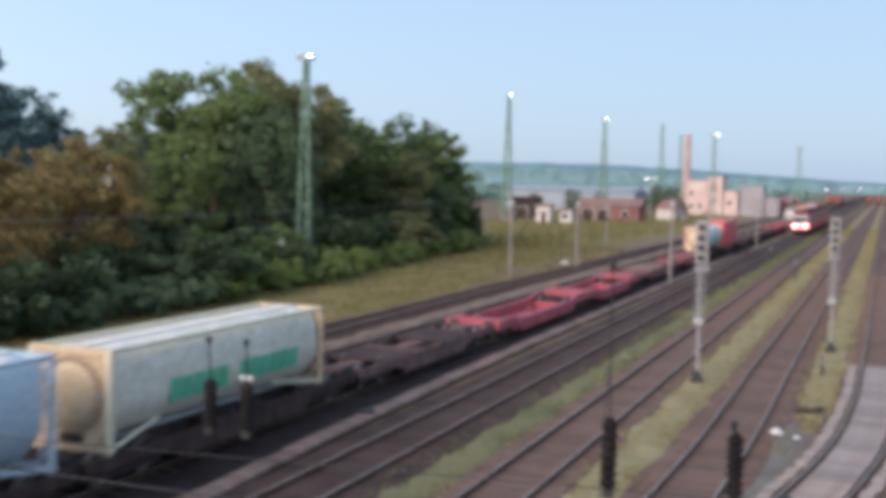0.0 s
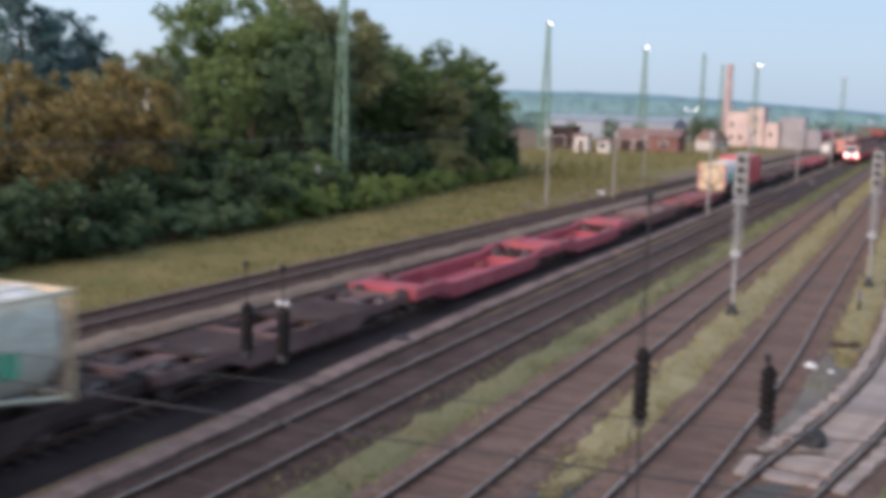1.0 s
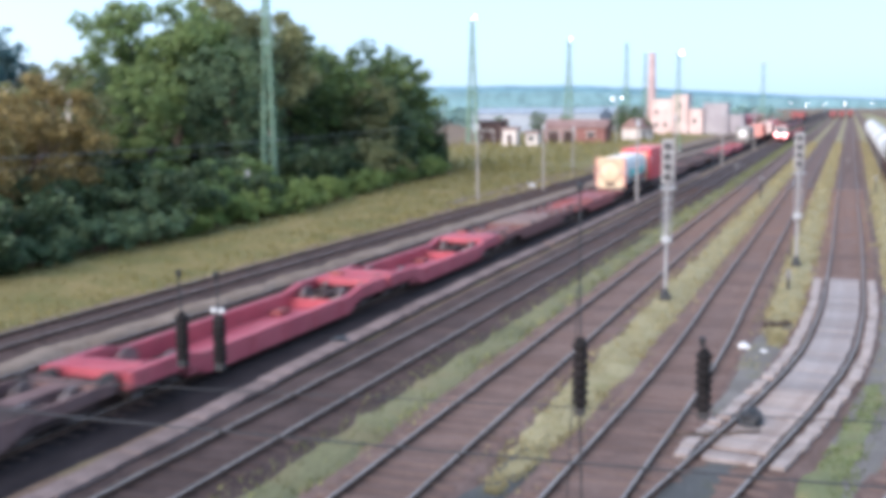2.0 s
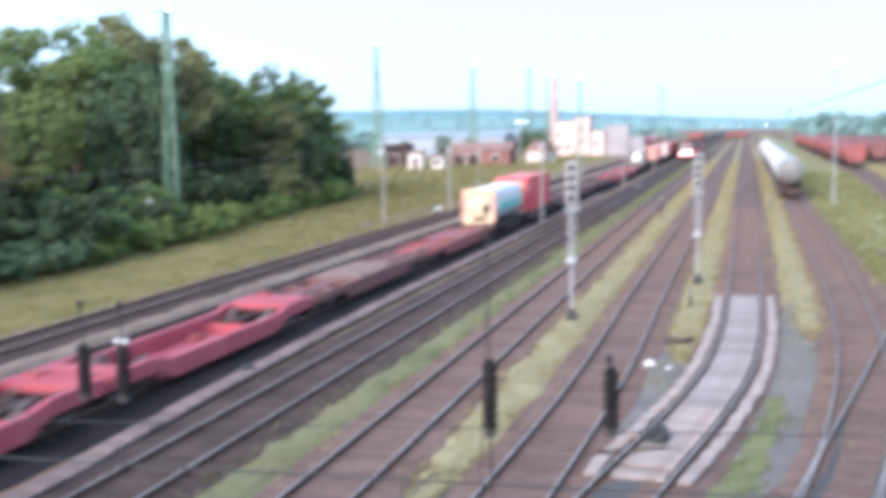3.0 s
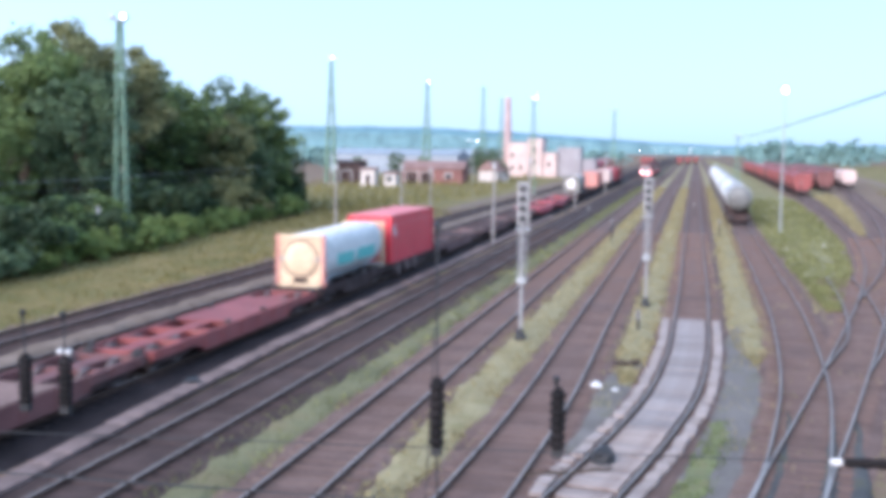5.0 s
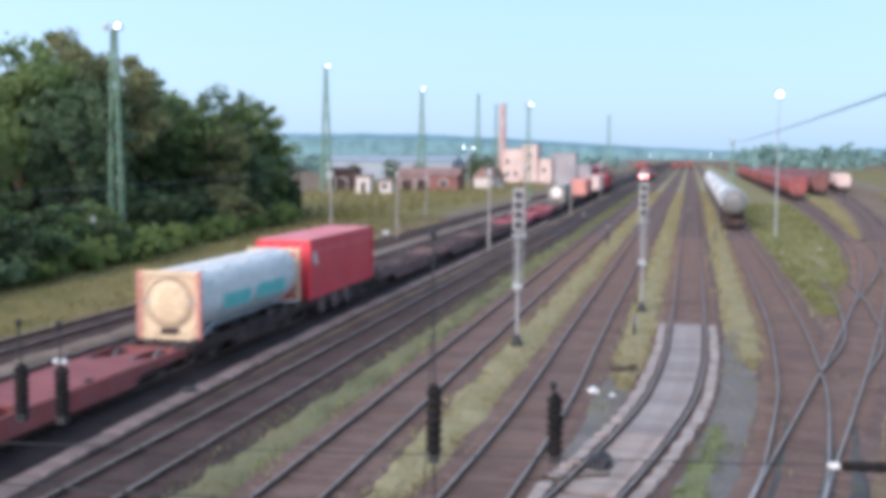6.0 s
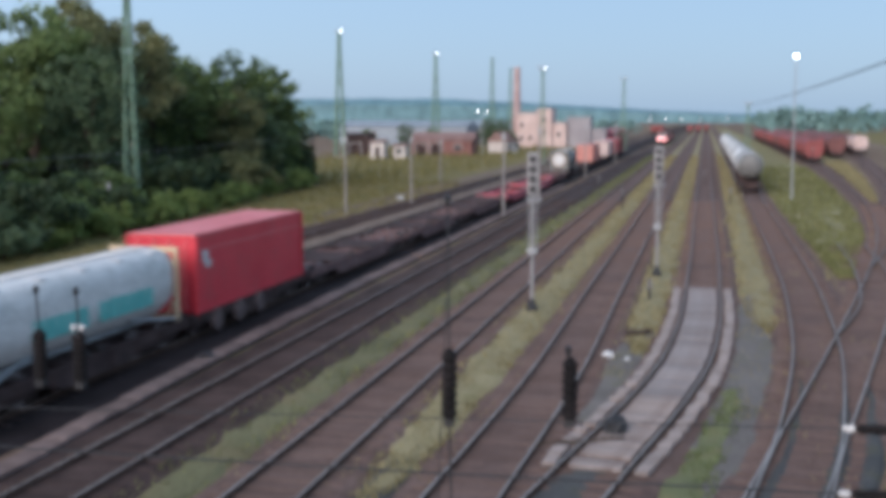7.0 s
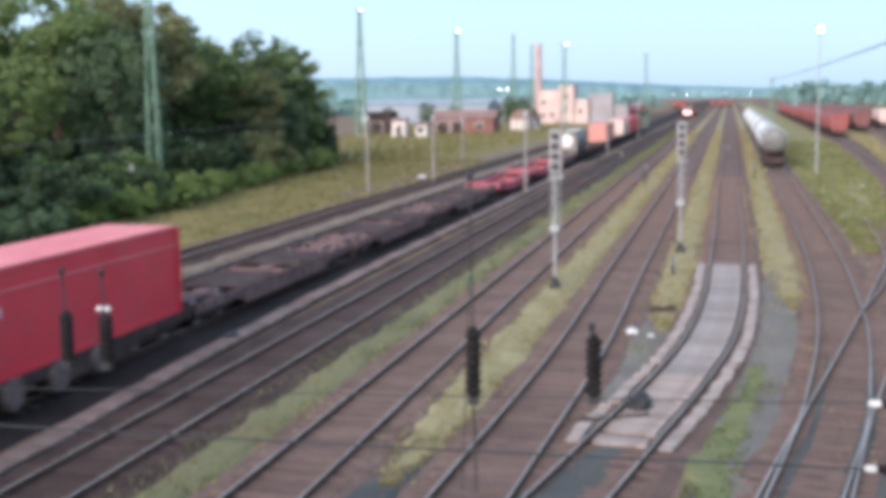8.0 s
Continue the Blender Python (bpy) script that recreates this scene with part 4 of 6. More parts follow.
def vegetation():
    broad = [tree_data(s, 15, 5.2, 3.0, leaf, 84, 105, 0.21) for s, leaf in ((1, LEAF_DARK), (2, LEAF_MID), (3, LEAF_OLIVE), (4, LEAF_DARK))]
    # old trees with a bare trunk and a wide open crown
    broad += [tree_data(s, 15.5, 5.4, 5.0, leaf, 125, 90, 0.19, "open") for s, leaf in ((7, LEAF_MID), (8, LEAF_OLIVE))]
    rng = random.Random(4)
    rows = [(-58.2, 91, 1.27, 4), (-50, 86, 0.86, 0), (-60, 101, 1.04, 1), (-64, 112, 1.36, 5), (-53, 98, 1.16, 5), (-57, 112, 1.05, 3), (-52.5, 112, 0.9, 1), (-51.3, 122, 0.97, 0), (-49.5, 124, 0.92, 1), (-55, 94, 0.95, 0), (-50, 114, 0.72, 2),
            (-54, 131, 0.86, 3), (-49.5, 127, 0.62, 1), (-48, 118, 0.55, 0), (-62, 124, 1.0, 1), (-52, 136, 0.62, 0), (-49.5, 132, 0.48, 2), (-62, 92, 0.92, 3), (-68, 94, 0.88, 1), (-54.5, 81, 0.72, 1), (-53, 68, 0.72, 2), (-60, 134, 0.8, 3)]
    for x, y, s, k in rows:
        plant("tree", broad[k], x, y, ("dark green leafy tree in a dense roadside row", "fresh green leafy tree in a dense row", "olive green leafy tree in a dense row", "dark leafy tree in a dense row", "tall green tree with an open high crown", "tall olive green tree with an open high crown")[k], "tree", s, rng.uniform(0, 360), "trees behind the tracks")
    autumn = tree_data(21, 9.5, 4.6, 1.5, LEAF_AUTUMN, 80, 110, 0.18)
    for x, y, s in ((-47, 57, 1.0), (-52, 62, 0.88), (-45.5, 47, 0.95)):
        plant("tree", autumn, x, y, "broad tree with leaves turning orange brown", "tree", s, rng.uniform(0, 360), "trees behind the tracks")
    fir = tree_data(31, 18, 6.2, 1.0, NEEDLE, 300, 46, 0.2, "cone")
    pine = tree_data(32, 15, 4.2, 4.0, NEEDLE, 70, 80, 0.18)
    for x, y, s in ((-69, 79, 0.98), (-66.5, 78.5, 0.8), (-65, 73, 0.88)):
        plant("pine", pine, x, y, "round bluish pine behind turning trees", "tree", s, rng.uniform(0, 360), "conifers")
    for x, y, s in ((-66, 70, 1.1), (-71, 66, 1.15)):
        plant("conifer", fir, x, y, "bluish dark conifer behind leafy trees", "tree", s, rng.uniform(0, 360), "conifers")
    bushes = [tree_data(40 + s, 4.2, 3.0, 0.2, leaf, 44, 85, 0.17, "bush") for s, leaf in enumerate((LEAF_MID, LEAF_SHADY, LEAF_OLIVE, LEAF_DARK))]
    for i in range(46):
        y = 30 + i * 2.25 + rng.uniform(-0.8, 0.8)
        x = float(np.interp(y, [30, 45, 70, 97, 118, 135], [-38.5, -39.0, -41.0, -44.5, -46.0, -46.5])) + 1.0 * noise.noise((y * 0.1, 0, 0)) - rng.uniform(0, 4.5)
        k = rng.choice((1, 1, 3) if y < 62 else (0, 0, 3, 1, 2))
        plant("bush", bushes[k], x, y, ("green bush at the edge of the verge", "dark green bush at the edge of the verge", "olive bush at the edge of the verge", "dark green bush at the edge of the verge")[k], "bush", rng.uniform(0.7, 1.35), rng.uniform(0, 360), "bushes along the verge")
    low = [tree_data(60 + s, 3.4, 2.6, 0.1, leaf, 40, 80, 0.15, "bush") for s, leaf in enumerate((LEAF_FRESH, LEAF_DARK))]
    for i in range(40):
        y = 32 + i * 2.35 + rng.uniform(-0.8, 0.8)
        x = float(np.interp(y, [30, 45, 70, 97, 118, 135], [-37.5, -37.8, -39.2, -42.5, -44.5, -45.0])) + rng.uniform(-1.0, 0.8)
        plant("bush", low[y < 58], x, y, "low dark green shrub growing into the dry verge" if y < 58 else "low fresh green shrub growing into the dry verge", "bush", rng.uniform(0.45, 0.8), rng.uniform(0, 360), "low shrubs along the verge")
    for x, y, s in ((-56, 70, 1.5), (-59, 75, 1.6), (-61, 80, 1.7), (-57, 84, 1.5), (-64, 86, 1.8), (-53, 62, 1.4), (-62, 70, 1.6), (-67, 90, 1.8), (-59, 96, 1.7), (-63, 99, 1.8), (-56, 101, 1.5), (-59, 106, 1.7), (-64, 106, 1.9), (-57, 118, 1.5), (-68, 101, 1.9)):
        plant("bush", bushes[1], x, y, "tall bush under the trees with shade-darkened leaves", "bush", s, rng.uniform(0, 360), "bushes under the trees")
    for x, y, s in ((-69, 262, 0.42), (-64, 268, 0.36), (-58, 258, 0.3), (-75, 250, 0.36), (-46, 262, 0.4), (-43.4, 259, 0.3), (-49.5, 268, 0.52), (-47.5, 272, 0.5), (-51.5, 272, 0.44)):
        plant("tree", broad[0], x, y, "small dark green tree by low sheds", "tree", s, rng.uniform(0, 360), "small trees by the sheds")
    # scrub and low woods between the huts and the hill
    r3 = np.random.default_rng(78)
    cs, rs = [], []
    for i in range(230):
        y = 385 + 420 * r3.random()
        x = y * (-0.46 + 0.41 * r3.random()) - 8
        h = 3.5 + 4.0 * r3.random()
        for k in range(3):
            cs.append((x + r3.normal() * 2.5, y + r3.normal() * 2.5, h * (0.3 + 0.25 * k)))
            rs.append(3.6 - 0.6 * k)
    v = leaf_cloud(r3, np.array(cs), np.array(rs), 26, 1.1)
    v[:, 2] = np.maximum(v[:, 2], 0.0)
    tagged(raw("far_scrub", v.tolist(), np.arange(len(v)).reshape(-1, 4).tolist(), HAZED_TREES), "low trees behind the sheds in haze-tinted green", "trees", kind="stuff")
    # distant wood on the outer side of the yard
    r2 = np.random.default_rng(77)
    cs, rs = [], []
    for i in range(360):
        y = 520 + 900 * r2.random()
        x = 0.03 * y + 12 + 380 * r2.random() ** 1.3
        h = 7 + 7 * r2.random()
        for k in range(3):
            cs.append((x + r2.normal() * 3, y + r2.normal() * 3, h * (0.35 + 0.25 * k)))
            rs.append(4.6 - 0.8 * k)
    v = leaf_cloud(r2, np.array(cs), np.array(rs), 26, 1.5)
    tagged(raw("far_woods", v.tolist(), np.arange(len(v)).reshape(-1, 4).tolist(), HAZED_TREES), "distant line of trees in haze-tinted green", "trees", kind="stuff")


# ---------- backdrop ----------
def ridge(name, x0, x1, y, base, tops, material, label, depth=120):
    n = 120
    vs, fs = [], []
    for i in range(n + 1):
        x = x0 + (x1 - x0) * i / n
        h = float(np.interp(x, *zip(*tops))) + 1.6 * noise.noise((x * 0.02, 1, 0)) + 1.2 * noise.noise((x * 0.09, 2, 0))
        vs += [(x, y, base), (x, y, h * 0.75), (x, y + depth * 0.4, h), (x, y + depth, base)]
    for i in range(n):
        for j in range(3):
            fs.append((i * 4 + j, i * 4 + 4 + j, i * 4 + 5 + j, i * 4 + 1 + j))
    tagged(raw(name, vs, fs, material), label, "hill", kind="structure")


def house(name, x, y, w, d, h, roof_h, wall, roof, label, category, windows=(), turn=0, doors=()):
    m = thing(name, x, y, 0, label, category, turn=turn)
    boxes("wall", wall, m, (-w / 2, w / 2, -d / 2, d / 2, -0.1, h))
    bm = bmesh.new()
    e = 0.35
    vs = [bm.verts.new(p) for p in ((-w / 2 - e, -d / 2 - e, h - 0.05), (w / 2 + e, -d / 2 - e, h - 0.05), (w / 2 + e, d / 2 + e, h - 0.05), (-w / 2 - e, d / 2 + e, h - 0.05), (-w / 2 - e, 0, h + roof_h), (w / 2 + e, 0, h + roof_h))]
    for q in ((0, 1, 5, 4), (3, 4, 5, 2), (0, 4, 3), (1, 2, 5), (0, 3, 2, 1)):
        bm.faces.new([vs[i] for i in q])
    part("roof", bm, roof, m)
    for kind, items in (("window", windows), ("door", doors)):
        for wx, wz, ww, wh in items:
            bm = bmesh.new()
            box(bm, wx - ww / 2, wx + ww / 2, -d / 2 - 0.06, -d / 2 + 0.1, wz, wz + wh)
            p = part(kind, bm, GLASS_DARK if kind == "window" else WAGON_DARK, m)
            bm = bmesh.new()
            for a, b in ((wx - ww / 2 - 0.1, wx - ww / 2), (wx + ww / 2, wx + ww / 2 + 0.1)):
                box(bm, a, b, -d / 2 - 0.1, -d / 2 + 0.05, wz, wz + wh)
            box(bm, wx - ww / 2 - 0.1, wx + ww / 2 + 0.1, -d / 2 - 0.1, -d / 2 + 0.05, wz + wh, wz + wh + 0.12)
            part("frame", bm, WHITE, p)
    return m


def buildings():
    house("hut", -61.9, 214, 2.7, 3.0, 3.3, 0.4, PLASTER_W, ROOF_TILE, "small whitewashed hut with a dark door", "hut", doors=[(0.1, 0, 1.0, 2.3)])
    house("hut", -58.3, 217, 2.4, 3.0, 2.5, 0.4, PLASTER_W, ROOF_TILE, "small pale annex hut with one window", "hut", windows=[(0, 0.9, 1.1, 1.0)])
    house("shed", -54.6, 240, 13, 7, 3.2, 1.6, BRICK, ROOF_TILE, "long low red brick shed with dark gates", "shed", doors=[(-4.5, 0, 2.6, 2.5), (-1.2, 0, 2.6, 2.5)], windows=[(3.5, 1, 1.4, 1.2)])
    house("warehouse", -86, 330, 38, 16, 5.5, 1.6, ROOF_GREY, ROOF_GREY, "wide grey sheet-metal warehouse", "warehouse", doors=[(-10, 0, 4, 4)])
    house("warehouse", -60, 345, 26, 14, 5.0, 2.2, PLASTER_W, ROOF_GREY, "pale hall with a grey sheet roof", "warehouse", windows=[(-6, 2, 3, 1.4), (4, 2, 3, 1.4)])
    house("shed", -71.5, 232, 5.6, 5, 4.2, 0.6, WAGON_DARK, WAGON_DARK, "dark wooden shed beside the trees", "shed", doors=[(0, 0, 2.4, 2.6)])
    house("house", -45.0, 258, 6, 4.6, 2.6, 2.2, PLASTER_W, ROOF_TILE, "small white house with a dark tiled roof", "house", windows=[(1.5, 1, 1, 1.2)], doors=[(-1.5, 0, 1, 2)], turn=70)
    house("house", -86, 106, 17, 10, 10.8, 0.7, PLASTER_W, ROOF_GREY, "flat white building behind the trees", "house", windows=[(-4, 5, 1.4, 1.5), (0, 5, 1.4, 1.5), (4, 5, 1.4, 1.5)])
    f = thing("factory", -45.5, 312, 0, "pale pink plastered factory block with stepped roof and chimney", "factory")
    boxes("wall", PLASTER, f, (-4.6, 0.8, -4, 6, -0.1, 9.2), (0.8, 4.8, -3.6, 6, -0.1, 10.4), (4.8, 8.6, -2.5, 6, -0.1, 6.6))
    boxes("roof", ROOF_GREY, f, (-4.8, 0.75, -4.2, 6.2, 9.2, 9.45), (0.7, 5.0, -3.8, 6.2, 10.4, 10.65), (5.0, 8.8, -2.7, 6.2, 6.6, 6.85))
    boxes("annex_wall", GREY_RENDER, f, (8.62, 15.0, -1.0, 6, -0.1, 8.0), (15.0, 19.0, 0.5, 6, -0.1, 5.0))
    boxes("annex_roof", ROOF_GREY, f, (8.82, 15.2, -1.2, 6.2, 8.0, 8.22), (15.2, 19.2, 0.3, 6.2, 5.0, 5.2))
    for wx, wz in ((-3.2, 2), (-0.9, 2), (-3.2, 5.4), (2.8, 7), (2.8, 3.5), (6.6, 3)):
        yy = -4 if wx < 0.8 else -3.6 if wx < 4.8 else -2.5
        w = boxes("window", GLASS_DARK, f, (wx - 0.4, wx + 0.4, yy - 0.05, yy + 0.1, wz, wz + 1.1))
        boxes("sill", POST_CONC, w, (wx - 0.5, wx + 0.5, yy - 0.15, yy + 0.05, wz - 0.15, wz))
    bm = bmesh.new()
    lathe(bm, (-5.6, 2, -0.1), (0, 0, 1), [(0, 1.2), (8, 1.1), (21, 0.85), (21.1, 1.0), (21.8, 1.0), (21.8, 0.6)], 16)
    part("chimney", bm, CHIMNEY, f, "tall dusky pink round chimney")
    ridge("hill_1", -1500, 260, 1900, -5, [(-1500, 40), (-900, 42), (-560, 42), (-450, 41), (-300, 34), (-130, 24), (60, 14), (260, 8)], HAZED_HILL, "wooded hill on the horizon, tinted for haze")
    ridge("hill_2", -300, 1500, 2300, -5, [(-300, 16), (0, 16), (200, 20), (500, 26), (900, 30), (1500, 30)], HAZED_HILL, "low wooded horizon, tinted for haze")


# ---------- rolling stock ----------
def bogie(parent, y, gap=1.8):
    boxes("bogie_frame", WAGON_DARK, parent, (-1.0, -0.86, y - gap / 2 - 0.5, y + gap / 2 + 0.5, 0.42, 0.72), (0.86, 1.0, y - gap / 2 - 0.5, y + gap / 2 + 0.5, 0.42, 0.72), (-0.9, 0.9, y - 0.2, y + 0.2, 0.5, 0.85))
    for w in (-gap / 2, gap / 2):
        bm = bmesh.new()
        tube(bm, (-0.75, y + w, 0.66), (0.75, y + w, 0.66), 0.08, n=8)
        for s in (-1, 1):
            lathe(bm, (s * 0.68, y + w, 0.66), (s, 0, 0), [(0, 0.48), (0.03, 0.46), (0.1, 0.455), (0.13, 0.43), (0.1, 0.3), (0.13, 0.15)], 20)
        part("wheelset", bm, WHEEL, parent)


def buffers(parent, y0, y1, z=1.0):
    for y, s in ((y0, -1), (y1, 1)):
        for x in (-0.87, 0.87):
            bm = bmesh.new()
            lathe(bm, (x, y, z), (0, s, 0), [(0, 0.1), (0.3, 0.09), (0.31, 0.2), (0.36, 0.2), (0.37, 0.05)], 12)
            part("buffer", bm, DARK, parent)


BOX_MESHES = {}


def shared_box(paint, w, d, h):
    """One box mesh for each size and paint, its top at z = 0."""
    key = (paint.name, w, d, h)
    if key not in BOX_MESHES:
        bm = bmesh.new()
        box(bm, -w / 2, w / 2, -d / 2, d / 2, -h, 0)
        me = bpy.data.meshes.new("bar")
        bm.to_mesh(me)
        bm.free()
        me.materials.append(paint)
        BOX_MESHES[key] = me
    return BOX_MESHES[key]


def flat_wagon(length, paint, label, deck=None, solid=(), holes=5, z=1.05):
    """Skeleton container wagon: side sills, cross beams, twist locks and bogies; deck panels where it has them."""
    m = thing("container_wagon", 0, 0, 0, label, "freight wagon", "wagons of the passing train")
    L = length / 2
    for s in (-1, 1):
        bm = bmesh.new()
        # fish-bellied side sill
        prof = [(-L, z - 0.3), (-L + 3.2, z - 0.3), (-L + 4.2, z - 0.62), (L - 4.2, z - 0.62), (L - 3.2, z - 0.3), (L, z - 0.3), (L, z), (-L, z)]
        for a, b in ((s * 1.3, s * 1.18),):
            ring = [[bm.verts.new((x, y, h)) for y, h in prof] for x in (a, b)]
            n = len(prof)
            bm.faces.new(ring[0])
            bm.faces.new(ring[1][::-1])
            for i in range(n):
                bm.faces.new((ring[0][i], ring[0][(i + 1) % n], ring[1][(i + 1) % n], ring[1][i]))
        part("side_sill", bm, paint, m)
        k = int(length / 1.5)
        for i in range(k):
            y = -L + 0.5 + i * (length - 1) / (k - 1)
            ob = new("stanchion", shared_box(paint, 0.045, 0.08, 0.25 if abs(y) > L - 3.6 else 0.56))
            ob.parent = m
            ob.location = (s * 1.322, y, z - 0.02)
    for i in range(holes + 1):
        ob = new("cross_beam", shared_box(paint, 2.36, 0.32, 0.2))
        ob.parent = m
        ob.location = (0, -L + 0.25 + i * (length - 0.5) / holes, z - 0.015)
    boxes("centre_sill", paint, m, (-0.3, 0.3, -L, L, z - 0.35, z - 0.05))
    boxes("well_plate", WAGON_DARK, m, (-1.17, 1.17, -L + 0.6, L - 0.6, z - 0.42, z - 0.38))
    for a, b, h in solid:
        bm = bmesh.new()
        box(bm, -1.24, 1.24, a, b, z - 0.05, z + h, bevel=0.02)
        part("deck", bm, deck or WOOD_DECK, m)
    for i, y in enumerate((-L + 0.5, -L + 6.4, L - 6.4, L - 0.5)):
        for s in (-1, 1):
            bm = bmesh.new()
            box(bm, s * 1.15 - 0.09, s * 1.15 + 0.09, y - 0.1, y + 0.1, z - 0.01, z + 0.14, bevel=0.02)
            part("twist_lock", bm, DARK, m)
    bogie(m, -L + 1.9)
    bogie(m, L - 1.9)
    buffers(m, -L, L)
    # underfloor brake gear
    boxes("brake_gear", WAGON_DARK, m, (-0.9, 0.9, -1.6, -0.4, 0.35, 0.62), (-0.5, 0.5, 0.6, 2.0, 0.38, 0.66), bevel=0.03)
    return m


def pocket_wagon(length, label, deck=1.12):
    """Red pocket wagon: low well, a sloping plate at one end, an open bogie pit at the other, short platforms."""
    m = thing("pocket_wagon", 0, 0, 0, label, "freight wagon", "wagons of the passing train")
    L = length / 2
    pit = L - deck
    for s in (-1, 1):
        bm = bmesh.new()
        prof = [(-L, 0.72), (-L + 2.6, 0.72), (-L + 3.6, 0.34), (L - 3.6, 0.34), (L - 2.6, 0.72), (L, 0.72), (L, 1.16), (L - 2.4, 1.16), (L - 3.5, 0.96), (-L + 3.5, 0.96), (-L + 2.4, 1.16), (-L, 1.16)]
        ring = [[bm.verts.new((x, y, h)) for y, h in prof] for x in (s * 1.36, s * 1.14)]
        n = len(prof)
        bm.faces.new(ring[0])
        bm.faces.new(ring[1][::-1])
        for i in range(n):
            bm.faces.new((ring[0][i], ring[0][(i + 1) % n], ring[1][(i + 1) % n], ring[1][i]))
        bmesh.ops.triangulate(bm, faces=bm.faces[:])
        part("side_beam", bm, WAGON_RED, m)
        for i in range(5):
            y = -L + 4.2 + i * (length - 8.4) / 4
            ob = new("rib", shared_box(WAGON_RED, 0.05, 0.14, 0.5))
            ob.parent = m
            ob.location = (s * 1.375, y, 0.9)
    boxes("well_floor", WAGON_RED, m, (-1.14, 1.14, -L + 3.1, pit - 2.18, 0.36, 0.42))
    # plate that slopes from the platform down into the well
    bm = bmesh.new()
    ring = [[bm.verts.new((x, y, h)) for y, h in ((-L + 1.1, 1.1), (-L + 3.2, 0.42), (-L + 3.2, 0.36), (-L + 1.1, 1.02))] for x in (-1.13, 1.13)]
    bm.faces.new(ring[0])
    bm.faces.new(ring[1][::-1])
    for i in range(4):
        bm.faces.new((ring[0][i], ring[0][(i + 1) % 4], ring[1][(i + 1) % 4], ring[1][i]))
    part("slope_plate", bm, WAGON_RED, m)
    for y0, y1 in ((-L, -L + 0.5), (-L + 0.62, -L + 1.12), (pit, L - deck * 0.55), (L - deck * 0.45, L)):
        boxes("platform_beam", WAGON_RED, m, (-1.14, 1.14, y0, y1, 0.92, 1.19), bevel=0.04)
    boxes("end_pit", WAGON_DARK, m, (-1.13, 1.13, pit - 2.15, pit - 0.03, 0.6, 0.66))
    boxes("pit_beam", WAGON_DARK, m, (-0.2, 0.2, pit - 2.15, pit - 0.03, 0.66, 0.86), bevel=0.03)
    boxes("bolster_face", WAGON_RED, m, (-1.13, 1.13, pit - 2.28, pit - 2.16, 0.36, 0.74), bevel=0.02)
    for x in (-0.75, 0.75):
        boxes("folding_bracket", WAGON_RUST, m, (x - 0.22, x + 0.22, pit - 4.2, pit - 3.4, 0.42, 0.6), bevel=0.03)
        boxes("floor_slot", WAGON_DARK, m, (x - 0.3, x + 0.3, -L + 4.3, -L + 5.6, 0.42, 0.427))
    boxes("tool_box", WAGON_RUST, m, (-0.9, -0.4, L - 0.45, L - 0.1, 1.19, 1.34), bevel=0.03)
    for s in (-1, 1):
        bogie(m, s * (L - 1.9))
    buffers(m, -L, L)
    return m


def letters(parent, material, x, y0, y1, z0, z1, seed, words=(5, 6)):
    """Plain bars standing for a painted company name."""
    rng = random.Random(seed)
    n = sum(words) + len(words) - 1
    w = (y1 - y0) / n
    i = 0
    k = 0
    for count in words:
        for _ in range(count):
            y = y0 + i * w
            boxes("letter_bar", material, parent, (x - 0.012, x + 0.012, y + w * 0.04, y + w * 0.9, z0, z1 - rng.uniform(0, 0.05)))
            i += 1
        i += 1


